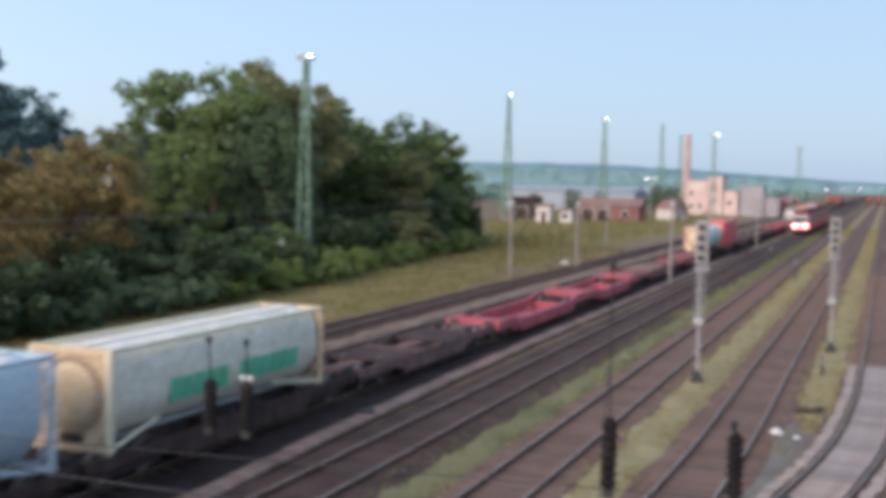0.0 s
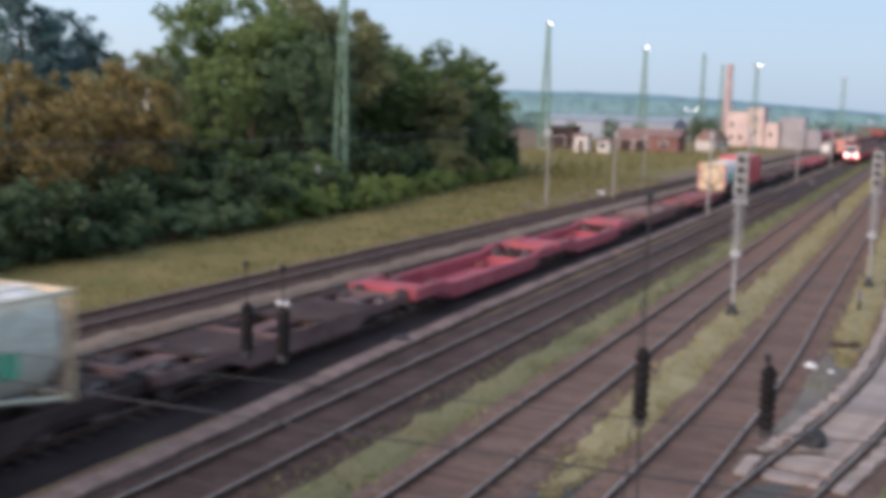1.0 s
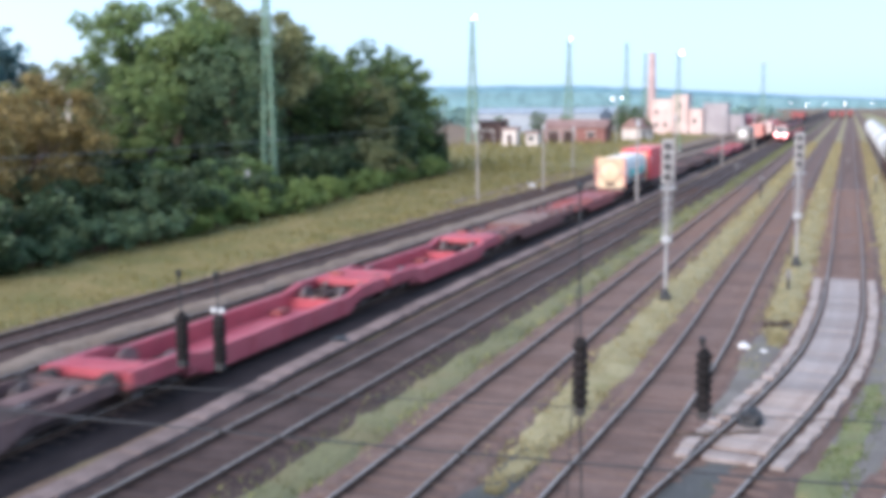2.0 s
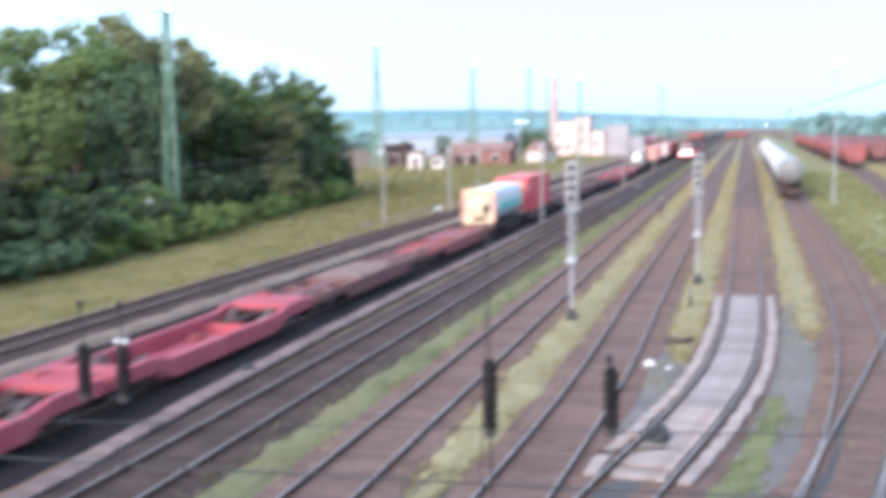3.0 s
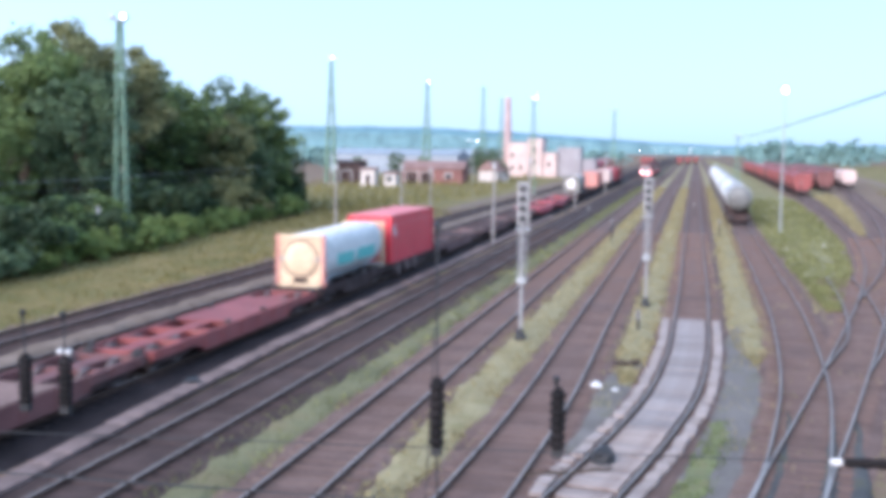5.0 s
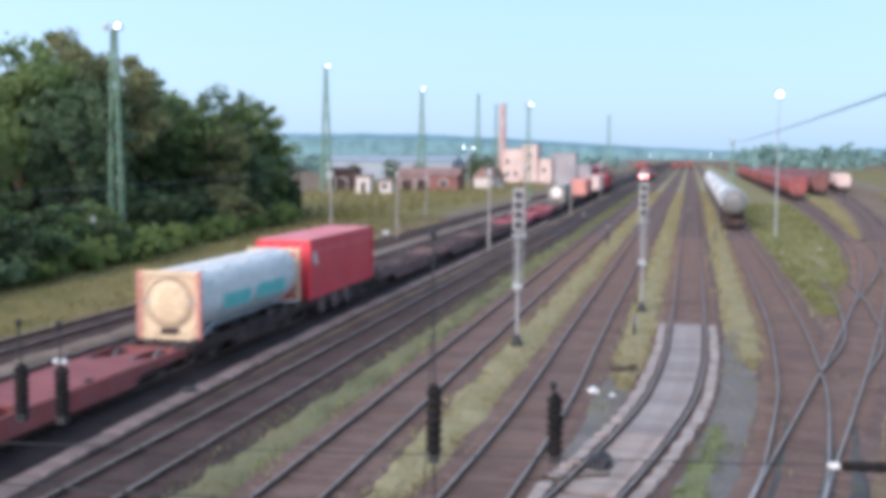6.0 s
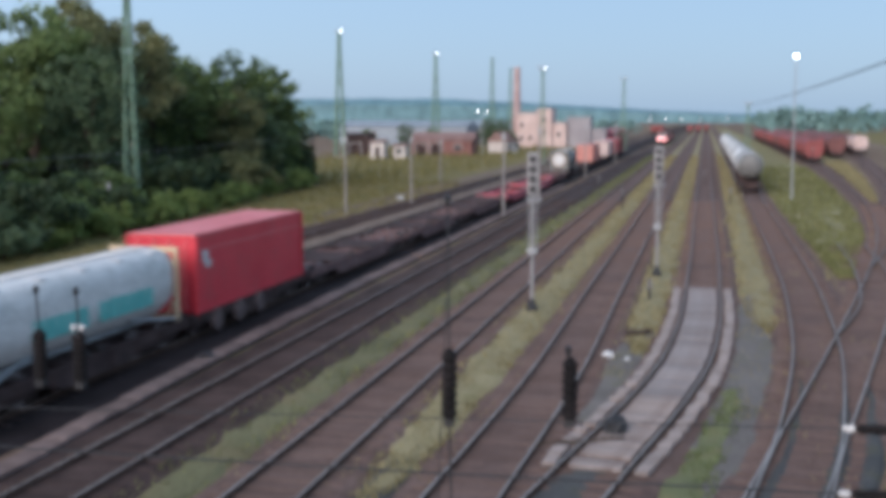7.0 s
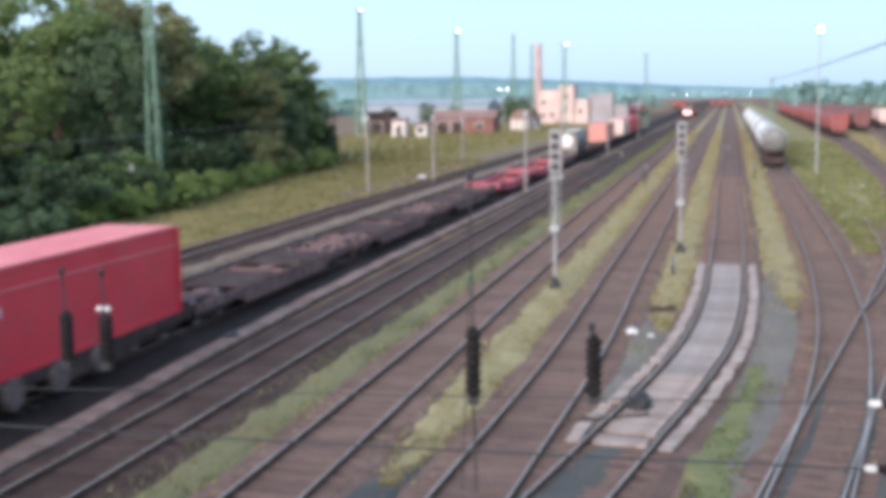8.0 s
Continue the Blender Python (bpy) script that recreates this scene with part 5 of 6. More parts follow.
def tank_container(length, shell, end_mat, frame_mat, label, lettering=None, seed=1, h=2.6, rail_mat=None, dome_mat=None):
    """Silo tank in an open frame: shell on sloped skirts, end frames, walkway and manholes. Rests on z = 0."""
    m = thing("tank_container", 0, 0, 0, label, "tank container", "containers on the passing train")
    L = length / 2
    zc = h / 2 + 0.1
    bm = bmesh.new()
    n = 36
    cross = []
    for i in range(n):
        a = 2 * math.pi * i / n
        cx, cz = math.cos(a), math.sin(a)
        x = 1.16 * math.copysign(abs(cx) ** 0.45, cx)
        z = (h / 2 - 0.12) * math.copysign(abs(cz) ** 0.6, cz)
        if z < -0.35:
            x *= 1 - 0.42 * (-0.35 - z)
        cross.append((x, z))
    rings = []
    for y, k in ((-L + 0.16, 0.62), (-L + 0.2, 0.86), (-L + 0.32, 0.97), (-L + 0.55, 1), (L - 0.55, 1), (L - 0.32, 0.97), (L - 0.2, 0.86), (L - 0.16, 0.62)):
        rings.append([bm.verts.new((x * k, y, zc + z * k)) for x, z in cross])
    for p, q in zip(rings, rings[1:]):
        for i in range(n):
            bm.faces.new((p[i], p[(i + 1) % n], q[(i + 1) % n], q[i]))
    bm.faces.new(rings[0][::-1])
    bm.faces.new(rings[-1])
    part("shell", bm, shell, m, smooth=True)
    boxes("end_plate", end_mat, m, (-1.05, 1.05, -L + 0.1, -L + 0.14, 0.2, h - 0.2))
    bm = bmesh.new()
    lathe(bm, (0, -L + 0.1, zc), (0, -1, 0), [(0, 0.86), (0.05, 0.84), (0.1, 0.6), (0.12, 0.2)], 24)
    part("end_dome", bm, dome_mat or end_mat, m, smooth=True)
    bm = bmesh.new()
    lathe(bm, (0, -L + 0.1, zc), (0, -1, 0), [(0, 0.86), (0, 0.94), (0.06, 0.94), (0.06, 0.86)], 28)
    part("end_ring", bm, RING_TAN, m, "tan ring round the tank end")
    boxes("end_bar", STEEL_GREY, m, (-1.06, 1.06, -L + 0.02, -L + 0.07, zc - 0.05, zc + 0.03))
    boxes("valve_box", WAGON_DARK, m, (-0.35, 0.35, -L + 0.05, -L + 0.3, 0.17, 0.42), bevel=0.03)
    for s in (-1, 1):
        y = s * (L - 0.08)
        for x in (-1.14, 1.14):
            boxes("end_post", frame_mat if s < 0 else end_mat, m, (x - 0.08, x + 0.08, y - 0.08, y + 0.08, 0, h), bevel=0.015)
        for z, up in ((0.09, 0.6), (h - 0.09, -0.6)):
            bm = bmesh.new()
            box(bm, -1.06, 1.06, y - 0.07, y + 0.07, z - 0.08, z + 0.08)
            for x in (-1, 1):
                tube(bm, (x * 1.07, y, z + up), (x * 0.7, y, z), 0.05, n=6)
            part("end_frame", bm, end_mat, m)
    for s in (-1, 1):
        if rail_mat is None:
            boxes("side_rail", frame_mat, m, (s * 1.14 - 0.05, s * 1.14 + 0.05, -L + 0.15, L - 0.15, h - 0.14, h - 0.02))
        for e in (-1, 1):
            bm = bmesh.new()
            tube(bm, (s * 1.12, e * (L - 0.2), 0.1), (s * 0.75, e * (L - 2.6), 0.42), 0.06, n=6)
            part("brace", bm, rail_mat or frame_mat, m)
    bm = bmesh.new()
    k = int(length / 0.5)
    box(bm, -0.32, -0.27, -L + 0.3, L - 0.3, h - 0.02, h + 0.02)
    box(bm, 0.27, 0.32, -L + 0.3, L - 0.3, h - 0.02, h + 0.02)
    for i in range(k):
        y = -L + 0.4 + i * (length - 0.8) / (k - 1)
        box(bm, -0.27, 0.27, y - 0.05, y + 0.05, h - 0.02, h + 0.01)
    part("walkway", bm, WHITE, m, "pale grating walkway")
    for i in range(5):
        bm = bmesh.new()
        y = -L + length * (i + 0.5) / 5
        lathe(bm, (0.62, y, h - 0.16), (0.05, 0, 1), [(0, 0.3), (0.1, 0.3), (0.12, 0.26), (0.15, 0.2), (0.16, 0.02)], 16)
        part("manhole", bm, WHITE, m)
    if lettering:
        a, b = lettering[1:]
        letters(m, lettering[0], 1.165, a, b, zc - 0.52, zc + 0.1, seed)
    # discharge cone and pipes underneath
    bm = bmesh.new()
    for i in range(3):
        y = -L + length * (i + 0.8) / 3.6
        lathe(bm, (0, y, 0.12), (0, 0, 1), [(0, 0.16), (0.16, 0.2), (0.45, 0.75)], 14)
    tube(bm, (0.45, -L + 0.6, 0.16), (0.45, L - 0.6, 0.16), 0.07, n=8)
    part("outlet_pipe", bm, STEEL_GREY, m)
    return m


def red_box(length=10.5, h=2.78):
    m = thing("swap_body", 0, 0, 0, "bright red box body with a pale square emblem", "freight container", "containers on the passing train")
    L = length / 2
    boxes("box_body", BOX_RED, m, (-1.25, 1.25, -L, L, 0.0, h - 0.07), bevel=0.03)
    bm = bmesh.new()
    box(bm, -1.27, 1.27, -L - 0.02, L + 0.02, h - 0.066, h, bevel=0.02)
    part("roof", bm, BOX_RED_TOP, m, "chalky lighter red roof")
    for y in (-L, L):
        for x in (-1.27, 1.27):
            boxes("corner_post", BOX_RED, m, (x - 0.07, x + 0.02 if x < 0 else x + 0.07, y - 0.06, y + 0.06, 0, h - 0.07) if x < 0 else (x - 0.02, x + 0.05, y - 0.06, y + 0.06, 0, h - 0.07))
    boxes("bottom_rail", BOX_RED, m, (1.252, 1.3, -L + 0.1, L - 0.1, 0.0, 0.16), (-1.3, -1.252, -L + 0.1, L - 0.1, 0.0, 0.16))
    bm = bmesh.new()
    box(bm, 1.253, 1.275, -L + 0.1, L - 0.1, h - 0.62, h - 0.57)
    part("curtain_rail", bm, BOX_RED_TOP, m)
    bm = bmesh.new()
    box(bm, 1.252, 1.268, -L + 0.55, -L + 1.0, 1.75, 2.15)
    box(bm, 1.252, 1.268, -L + 0.75, -L + 1.25, 1.55, 1.8)
    part("emblem", bm, WHITE, m, "small pale painted emblem")
    for i in range(4):
        boxes("door_bar", BOX_RED_TOP, m, (-0.9 + 0.58 * i, -0.86 + 0.58 * i, -L - 0.05, -L, 0.15, h - 0.2))
    for z in (0.5, 1.2, 1.9):
        boxes("hinge_strip", BOX_RED, m, (-1.2, 1.2, -L - 0.03, -L, z, z + 0.06))
    return m


def box_container(length, paint, label, h=2.6):
    m = thing("container", 0, 0, 0, label, "freight container", "containers on the passing train")
    L = length / 2
    bm = bmesh.new()
    box(bm, -1.2, 1.2, -L, L, 0, h, bevel=0.03)
    k = int(length / 0.3)
    for i in range(k):
        y = -L + 0.25 + i * (length - 0.5) / k
        for s in (-1, 1):
            box(bm, s * 1.2 - 0.02, s * 1.2 + 0.03, y, y + 0.14, 0.15, h - 0.12)
    part("box_body", bm, paint, m)
    for y in (-L + 0.05, L - 0.05):
        boxes("end_frame", paint, m, (-1.25, -1.15, y - 0.08, y + 0.08, 0, h + 0.02), (1.15, 1.25, y - 0.08, y + 0.08, 0, h + 0.02), (-1.15, 1.15, y - 0.08, y + 0.08, h - 0.1, h + 0.02))
    return m


def tyre_bogie(parent, y):
    """Light road-style wheels that show under the red box."""
    for i in range(3):
        for s in (-1, 1):
            bm = bmesh.new()
            lathe(bm, (s * 1.12, y + i * 2.0, 0.66), (s, 0, 0), [(0, 0.32), (0.05, 0.43), (0.25, 0.43), (0.3, 0.32), (0.28, 0.2), (0.24, 0.05)], 20)
            part("wheel", bm, DUSTY_WHEEL, parent, "dusty pale wheel")


def tank_wagon(x, y, label, shell=TANK_GREY):
    m = thing("tank_wagon", x, y, 0, label, "tank wagon", "parked tank wagons")
    zc, r = 2.95, 1.3
    bm = bmesh.new()
    lathe(bm, (0, 0, zc), (0, 1, 0), [(-6.6, 0.2), (-6.55, r * 0.55), (-6.35, r * 0.85), (-6.05, r), (6.05, r), (6.35, r * 0.85), (6.55, r * 0.55), (6.6, 0.2)], 28)
    part("tank", bm, shell, m, smooth=True)
    for yy, half in ((-5.1, 0.85), (-0.6, 0.3), (5.1, 0.85)):
        bm = bmesh.new()
        lathe(bm, (0, yy, zc), (0, 1, 0), [(-half, r + 0.005), (-half + 0.02, r + 0.03), (half - 0.02, r + 0.03), (half, r + 0.005)], 28)
        part("band", bm, WHITE, m, "broad white band round the tank")
    boxes("underframe", WAGON_DARK, m, (-1.25, -1.0, -7, 7, 0.85, 1.15), (1.0, 1.25, -7, 7, 0.85, 1.15), (-1.25, 1.25, -7.05, -6.8, 0.7, 1.2), (-1.25, 1.25, 6.8, 7.05, 0.7, 1.2))
    for yy in (-4.7, 4.7):
        boxes("saddle", WAGON_DARK, m, (-1.0, 1.0, yy - 0.2, yy + 0.2, 1.1, 2.1))
    boxes("walkway", STEEL_GREY, m, (-0.35, 0.35, -4.6, 4.6, zc + r + 0.05, zc + r + 0.1))
    bm = bmesh.new()
    lathe(bm, (0, 0, zc + r - 0.05), (0, 0, 1), [(0, 0.35), (0.25, 0.35), (0.32, 0.25), (0.33, 0.02)], 14)
    part("dome", bm, STEEL_GREY, m)
    for s in (-1, 1):
        bm = bmesh.new()
        for o in (-0.22, 0.22):
            tube(bm, (s * 1.42, o, 0.9), (s * 1.34, o, zc + 0.9), 0.025, n=5)
        for i in range(9):
            tube(bm, (s * (1.42 - 0.01 * i), -0.22, 1.05 + 0.32 * i), (s * (1.42 - 0.01 * i), 0.22, 1.05 + 0.32 * i), 0.018, n=4)
        part("ladder", bm, STEEL_GREY, m)
    for s in (-0.95, 0.95):
        boxes("end_step", DARK, m, (s - 0.2, s + 0.2, -7.25, -7.05, 0.45, 0.5))
    bogie(m, -4.9)
    bogie(m, 4.9)
    buffers(m, -7.05, 7.05)
    return m


def hopper_wagon(x, y, paint, label):
    m = thing("hopper_wagon", x, y, 0, label, "freight wagon", "parked red wagons")
    bm = bmesh.new()
    prof = [(-1.0, 1.1), (-1.45, 2.0), (-1.45, 3.5), (-1.1, 4.0), (1.1, 4.0), (1.45, 3.5), (1.45, 2.0), (1.0, 1.1)]
    ring = [[bm.verts.new((px, yy, pz)) for px, pz in prof] for yy in (-5.8, 5.8)]
    n = len(prof)
    bm.faces.new(ring[0][::-1])
    bm.faces.new(ring[1])
    for i in range(n):
        bm.faces.new((ring[0][i], ring[1][i], ring[1][(i + 1) % n], ring[0][(i + 1) % n]))
    for i in range(9):
        yy = -5.6 + i * 1.4
        for s in (-1, 1):
            box(bm, s * 1.45 - 0.05, s * 1.45 + 0.05, yy - 0.06, yy + 0.06, 2.0, 3.5)
    part("hopper_body", bm, paint, m)
    boxes("underframe", WAGON_DARK, m, (-1.2, -0.9, -6.4, 6.4, 0.85, 1.12), (0.9, 1.2, -6.4, 6.4, 0.85, 1.12), (-1.2, 1.2, -6.5, -6.3, 0.75, 1.2), (-1.2, 1.2, 6.3, 6.5, 0.75, 1.2))
    bogie(m, -4.4)
    bogie(m, 4.4)
    buffers(m, -6.5, 6.5)
    return m


def multiple_unit():
    """Departing passenger unit, seen from its tail."""
    m = thing("passenger_train", -13.0, 0, 0, "white and red passenger train with lit red tail lamps", "train")
    for k in range(3):
        y0 = k * 24.5
        bm = bmesh.new()
        prof = [(-1.35, 0.9), (-1.42, 1.6), (-1.42, 2.9), (-1.2, 3.5), (-0.7, 3.8), (0.7, 3.8), (1.2, 3.5), (1.42, 2.9), (1.42, 1.6), (1.35, 0.9)]
        cuts = [(0.0, 0.82, 0.9), (0.5, 0.97, 1.0), (1.4, 1, 1), (24, 1, 1)] if k == 0 else [(0, 1, 1), (24, 1, 1)]
        rings = [[bm.verts.new((px * a, y0 + yy, 0.9 + (pz - 0.9) * b)) for px, pz in prof] for yy, a, b in cuts]
        n = len(prof)
        bm.faces.new(rings[0][::-1])
        bm.faces.new(rings[-1])
        for r0, r1 in zip(rings, rings[1:]):
            for i in range(n):
                bm.faces.new((r0[i], r1[i], r1[(i + 1) % n], r0[(i + 1) % n]))
        part("car_body", bm, WAGON_RUST, m)
        boxes("roof_gear", WAGON_DARK, m, (-1.1, 1.1, y0 + 1.5, y0 + 23, 3.7, 4.05), bevel=0.05)
        for s in (-1, 1):
            boxes("window_band", GLASS_DARK, m, (s * 1.42 - 0.02, s * 1.42 + 0.02, y0 + 2, y0 + 23, 1.95, 2.8))
            boxes("stripe", BOX_RED, m, (s * 1.42 - 0.025, s * 1.42 + 0.025, y0 + 1.5, y0 + 23.8, 0.95, 1.93))
            boxes("roof_stripe", WAGON_DARK, m, (s * 1.4 - 0.03, s * 1.4 + 0.03, y0 + 1.5, y0 + 23.8, 2.82, 3.05))
        bogie(m, y0 + 4)
        bogie(m, y0 + 20)
    boxes("tail_panel", WHITE, m, (-1.1, 1.1, -0.02, 0.1, 1.32, 3.3), bevel=0.02)
    boxes("rear_window", GLASS_DARK, m, (-0.95, 0.95, -0.03, 0.08, 2.2, 3.05))
    boxes("nose_panel", BOX_RED, m, (-1.1, 1.1, -0.04, 0.1, 1.0, 1.3))
    for s in (-0.85, 0.85):
        bm = bmesh.new()
        lathe(bm, (s, -0.02, 1.62), (0, -1, 0), [(0, 0.2), (0.05, 0.18), (0.06, 0.02)], 12)
        part("tail_lamp", bm, TAIL_GLOW, m, "glowing red tail lamp")
    return m


def lump(name, x, y, z, size, material, label, category, seed, squash=0.6):
    bm = bmesh.new()
    bmesh.ops.create_icosphere(bm, subdivisions=3, radius=1)
    for v in bm.verts:
        k = 1 + 0.35 * noise.noise(v.co * 1.7 + Vector((seed, 0, 0))) + 0.15 * noise.noise(v.co * 5 + Vector((0, seed, 0)))
        v.co = Vector((v.co.x * size * k, v.co.y * size * k, max(v.co.z, -0.5) * size * k * squash))
    ob = part(name, bm, material)
    ob.matrix_basis = pose(x, y, z + 0.4 * size * squash)
    return tagged(ob, label, category)


def litter():
    lump("plastic_bag", -2.95, 37.1, 0.02, 0.2, WHITE, "crumpled white plastic bag on gravel", "litter", 1)
    lump("paper_scrap", -2.3, 36.7, 0.02, 0.1, WHITE, "small white scrap of paper on gravel", "litter", 2)
    lump("rubbish_sack", -2.0, 27.5, 0.16, 0.32, DARK, "dark crumpled sack lying on slab paving", "litter", 3, 0.9)
    lump("plastic_bag", -28.6, 106, 0.02, 0.35, WHITE, "crumpled white bag beside rusty rails", "litter", 4)
    lump("cover_plate", -15.6, 33.6, 0.12, 0.3, DARK, "dark lid lying on a concrete cable trough", "lid", 6, 0.4)
    lump("weed_clump", 10.6, 98, 0.02, 0.2, WHITE, "pale dry weed clump in grass", "weed", 5)
    for (x, y, dx, dy, r, lab) in ((-2.15, 40.9, 0.4, 0.3, 0.11, "dark rotting log in grass"), (-2.7, 26.3, 1.0, 0.5, 0.04, "thin dark branch lying on slab paving")):
        bm = bmesh.new()
        pts = [Vector((dx * (u - 0.5) * 2, dy * (u - 0.5) * 2, r + 0.04 * math.sin(u * 9))) for u in (0, 0.25, 0.5, 0.75, 1)]
        for a, c in zip(pts, pts[1:]):
            tube(bm, a, c, r, r * 0.85, 8)
        tube(bm, pts[2], pts[2] + Vector((-0.25, 0.2, 0.12)), r * 0.5, r * 0.2, 6)
        ob = part("branch", bm, BARK)
        ob.matrix_basis = pose(x, y, 0.05 if y > 30 else 0.17)
        tagged(ob, lab, "branch")


slab_crossing()
cable_trough()

lattice_mast(-45.4, 84.7, 17.6, "tall green lattice mast with a lit floodlight", True, 0.55)
lattice_mast(-73.4, 225, 25.3, "tall lattice mast with a lit floodlight", True, 1.0)
lattice_mast(-61.9, 262, 22.6, "tall lattice mast with a lit floodlight", True, 0.95)
lattice_mast(-55.5, 300, 23.85, "distant bare steel lattice mast", False, 0.8, arm=False)
lattice_mast(-54.4, 322.5, 22.0, "distant bare steel lattice mast", False, 0.7, arm=False)
lattice_mast(9.0, 41.5, 16.5, "green lattice mast with lamps beside the sidings", True, 0.45)
lattice_mast(-19.5, 280, 17.2, "distant lattice mast with a flat head", False, 0.6)
lattice_mast(9.0, 262, 11.0, "distant lattice mast carrying a cable", False, 0.6)
slim_mast(8.1, 113, 13.6, "slim grey lamp post with a lit lamp", True)
lattice_mast(-26.6, 190, 15.9, "slender distant lattice mast with a lit lamp", True, 0.42)
slim_mast(17.1, 85, 4.4, "short street lamp beside a path", True)
twin_lamp(-45.4, 235, 9.1)
lattice_mast(-53, 53.6, 20.0, "tall green lattice mast rising behind turning trees", True, 0.8)
for x, y, h in ((-28.6, 89.0, 6.4), (-26.4, 101.9, 6.2), (-15.6, 89.5, 6.7), (-14.9, 104.6, 7.0), (-42.3, 75.4, 3.2), (-15.3, 150, 7), (-15.2, 200, 7), (-31.3, 134.9, 5.3)):
    catenary_post(x, y, h, "slender weathered concrete post beside the tracks")
signal(-6.7, 45.3, 6.45, "colour light signal on a whitish post in the grass")
signal(-2.2, 56.9, 6.45, "colour light signal on a whitish post beyond the first")
for x, y, h in ((-6.8, 98, 1.9), (2.3, 105, 1.6), (-2.2, 49.5, 0.9), (-10.8, 120, 1.8), (0.0, 138, 1.6), (16.6, 190, 3.2), (24, 190, 3.2), (-15.0, 137, 2.5)):
    short_post(x, y, h, "short dark track marker post with a pale plate")
span_wires()
road_bridge()
overhead_cable()
telephone_wires()
litter()
buildings()
vegetation()

# parked stock
for i in range(10):
    tank_wagon(4.55, 128 + i * 14.9, ("grimy grey tank wagon with white bands on a siding", "dull white tank wagon on a siding")[i % 2], (TANK_GREY, TANK_WHITE)[i % 2])
for i in range(16):
    hopper_wagon(18.3, 212 + i * 13.6, (WAGON_RUST, WAGON_RUST, WAGON_BROWN, WAGON_RUST)[i % 4], "dull red covered hopper wagon in a parked row")
for i in range(14):
    hopper_wagon(25.0, 240 + i * 13.6, (WAGON_BROWN, WAGON_RUST, WAGON_BROWN)[i % 3], "rusty covered hopper wagon in a parked row")
hopper_wagon(32.3, 264, PLASTER, "cream covered wagon parked at the end of a siding")
for i in range(9):
    hopper_wagon(32.6, 278 + i * 13.6, WAGON_BROWN, "brown covered hopper wagon in a parked row")
for k, x in enumerate((-31.5, -36.0)):
    for i in range(10):
        hopper_wagon(x, 330 + k * 25 + i * 13.6, (WAGON_RED, PLASTER, WAGON_RUST, WAGON_RED)[(i + k) % 4], "faded red covered wagon standing in the far yard")
for i, x in enumerate((-39.8, -29.3, -17.6, -3.8, 14.7)):
    slim_mast(x, 850 + 6 * (i % 3), 7.4, "far yard lamp with an orange glow", far=True)

SPEED = 13.6
TRAIN = []


def couple(ob, start, length, z=0.0):
    TRAIN.append((ob, start + length / 2, z))


couple(flat_wagon(17.5, WAGON_DARK, "grimy dark container wagon under a pale tank"), 3.4, 17.5)
couple(tank_container(10.6, TANK_BLUE, TANK_BLUE, TANK_BLUE, "pale blue tank container on a dark wagon", h=2.7), 9.7, 10.6, 1.08)
couple(flat_wagon(14.2, WAGON_DARK, "grimy dark container wagon under a beige tank"), 21.3, 14.2)
couple(tank_container(11.0, TANK_BEIGE, TANK_CREAM, FRAME_BEIGE, "beige tank container with green lettering bars", (GREEN_SIGN, -3.0, 3.9), 3, h=2.55), 22.2, 11.0, 1.05)
couple(flat_wagon(14.6, WAGON_DUSTY, "empty grimy dark container wagon", WAGON_DARK, ((-5, -2, 0.02), (1, 4.5, 0.02))), 36.0, 14.6)
couple(pocket_wagon(17.0, "empty red pocket wagon with a low well"), 51.1, 17.0)
couple(pocket_wagon(15.2, "empty red pocket wagon with a low well", 2.3), 68.4, 15.2)
couple(flat_wagon(16.8, WAGON_BROWN, "empty rusty brown container wagon with a solid deck", WOOD_DECK, ((-2.8, 3.4, 0.04),), 7), 84.3, 16.8)
couple(flat_wagon(16.4, WAGON_RUST, "empty rust red container wagon with open frame", WAGON_RUST, ((-1.5, 5.4, 0.0),), 7), 101.6, 16.4)
couple(flat_wagon(12.0, WAGON_DARK, "grimy container wagon under a white tank"), 118.5, 12.0)
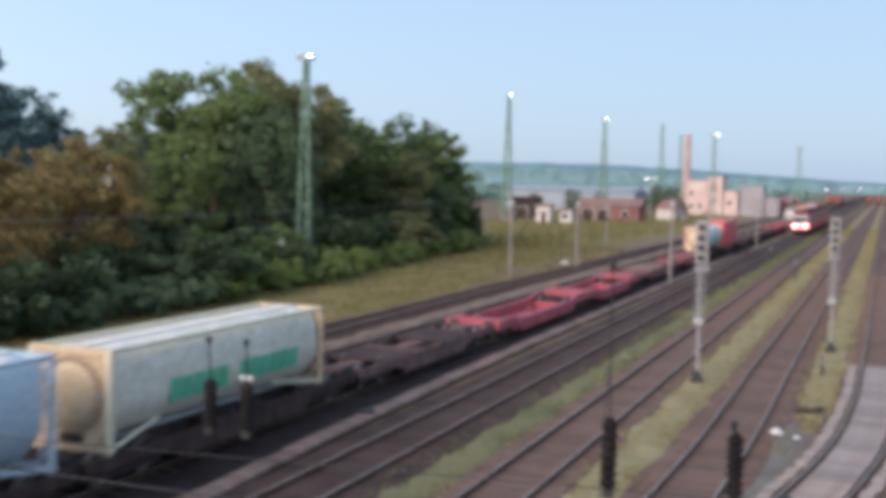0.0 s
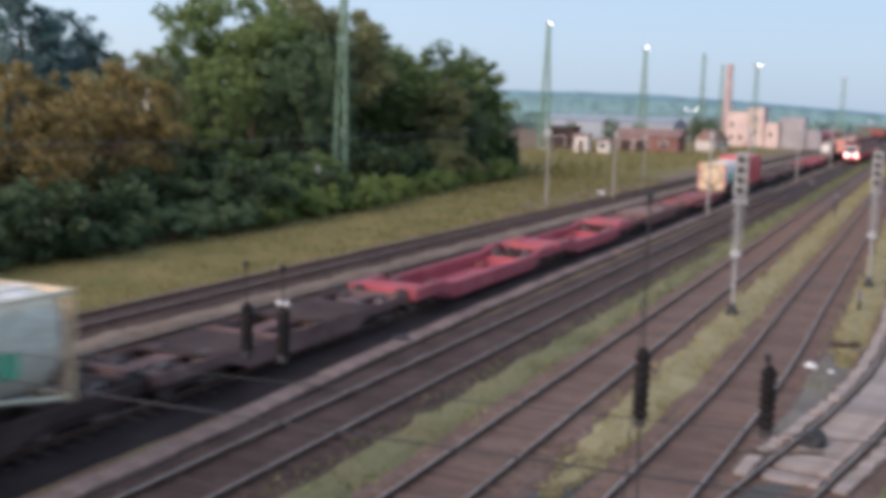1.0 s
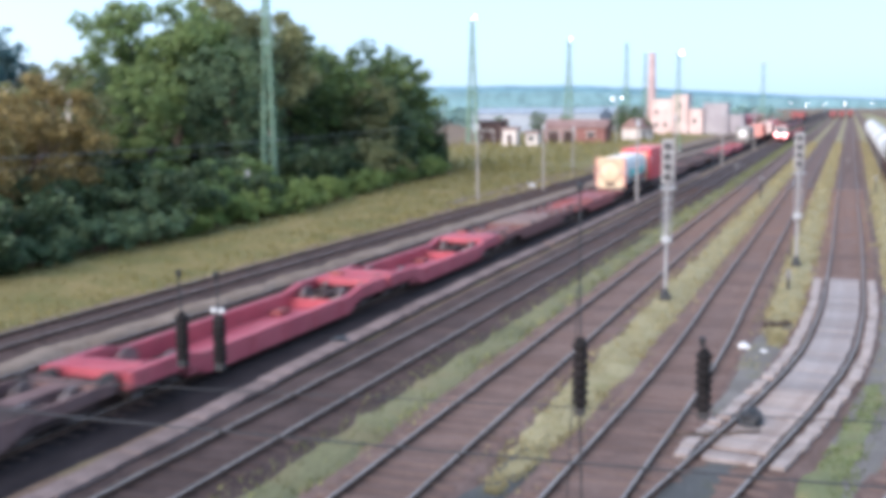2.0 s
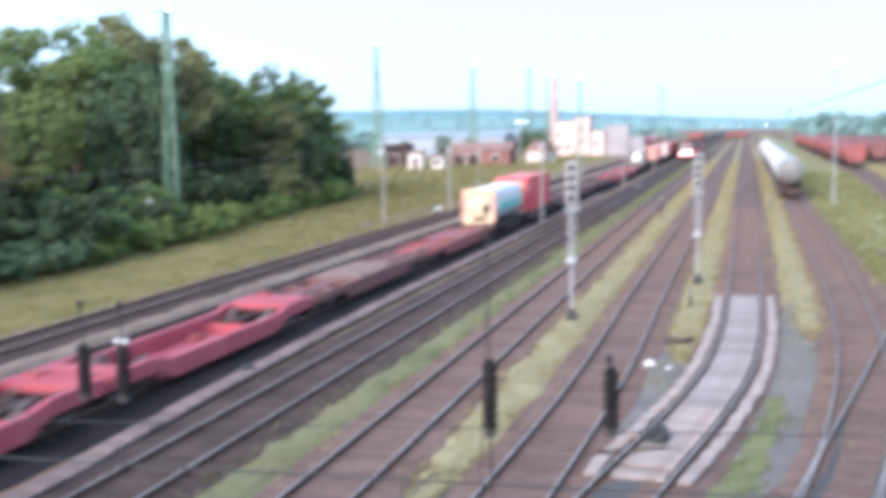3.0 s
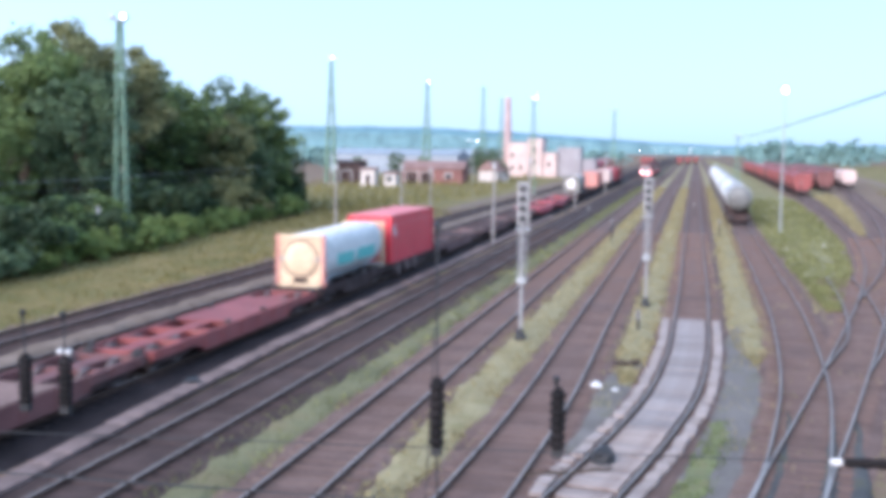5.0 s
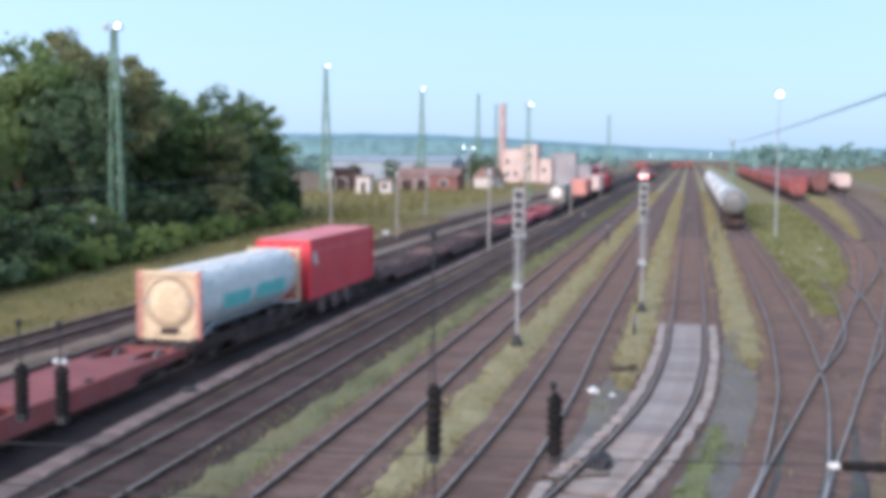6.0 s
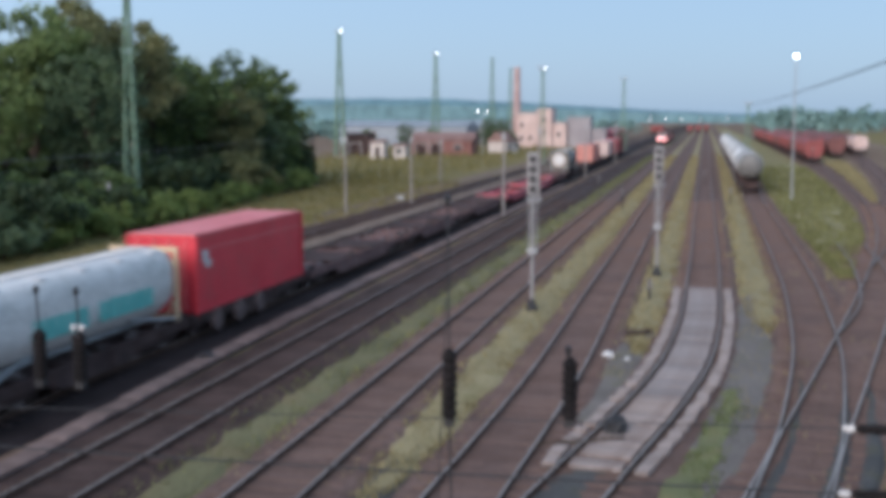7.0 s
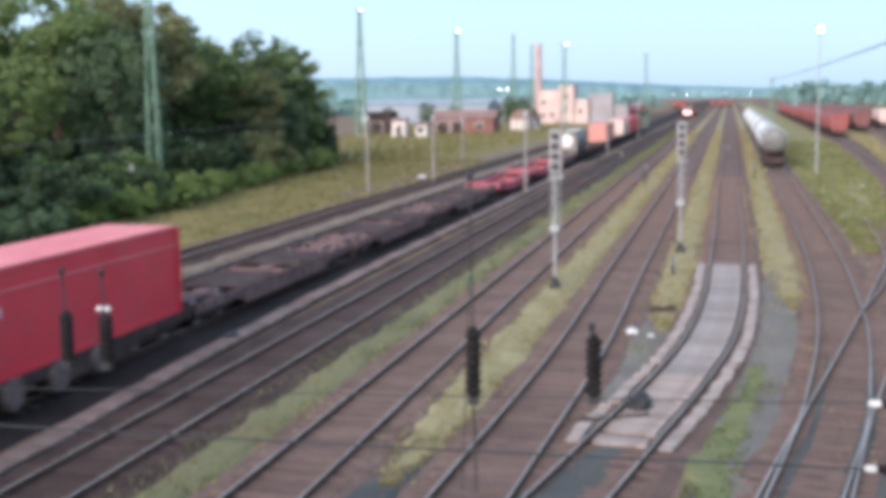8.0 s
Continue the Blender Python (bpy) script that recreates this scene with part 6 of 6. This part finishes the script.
couple(tank_container(10.7, TANK_WHITE, TANK_CREAM, FRAME_CORAL, "white tank container with coral end frame and teal lettering bars", (TEAL, -3.1, 3.6), 5, h=2.5, rail_mat=STEEL_GREY), 119.3, 10.7, 1.05)
wagon = flat_wagon(11.6, WAGON_DARK, "grimy container wagon under a red box")
tyre_bogie(wagon, -3.9)
couple(wagon, 130.8, 11.6)
couple(red_box(), 131.2, 10.5, 1.05)
for i in range(3):
    couple(flat_wagon(16.4, WAGON_DUSTY, "empty grimy dark container wagon", WAGON_DARK, ((-4.5, -1, 0.02), (1.2, 4.8, 0.02)), 8), 142.8 + i * 16.9, 16.4)
couple(pocket_wagon(16.0, "empty red pocket wagon with a low well"), 193.8, 16.0)
couple(pocket_wagon(16.0, "empty red pocket wagon with a low well"), 210.2, 16.0)
couple(flat_wagon(13.6, WAGON_DUSTY, "empty grimy dark container wagon"), 226.6, 13.6)
couple(flat_wagon(17.0, WAGON_DARK, "grimy container wagon under a white tank"), 240.7, 17.0)
couple(tank_container(9.5, TANK_GREY, TANK_GREY, TANK_GREY, "grey tank container with a round white end", h=2.6, dome_mat=WHITE), 241.0, 9.5, 1.05)
for i, (paint, label) in enumerate(((GREY_RENDER, "pale grey container"), (FRAME_CORAL, "faded coral container"), (BOX_RED, "red container"), (PLASTER, "cream container"), (BOX_RED, "red container"), (WAGON_RUST, "rust red container"))):
    couple(flat_wagon(13.6, WAGON_DARK, "grimy container wagon far back in the train"), 258.2 + i * 14.1, 13.6)
    if i not in (0, 2):
        couple(box_container(12.2, paint, label + " on a wagon far back in the train"), 258.9 + i * 14.1, 12.2, 1.05)
for x, y in ((-4.25, 655), (0.05, 690), (-8.6, 640), (-21.8, 570), (-26.2, 600)):
    for i in range(3):
        hopper_wagon(x, y + i * 13.6, WAGON_RUST, "red covered wagon standing far down the yard")
UNIT = multiple_unit()


def motions():
    for ob, y, z in TRAIN:
        walk(ob, [(t, pose(TRACK_A, y - SPEED * t, z)) for t in (0, 2, 4, 6, 8)])
    walk(UNIT, [(t, pose(-13.0, 194 + 23.0 * t, 0)) for t in (0, 2, 4, 6, 8)])


motions()
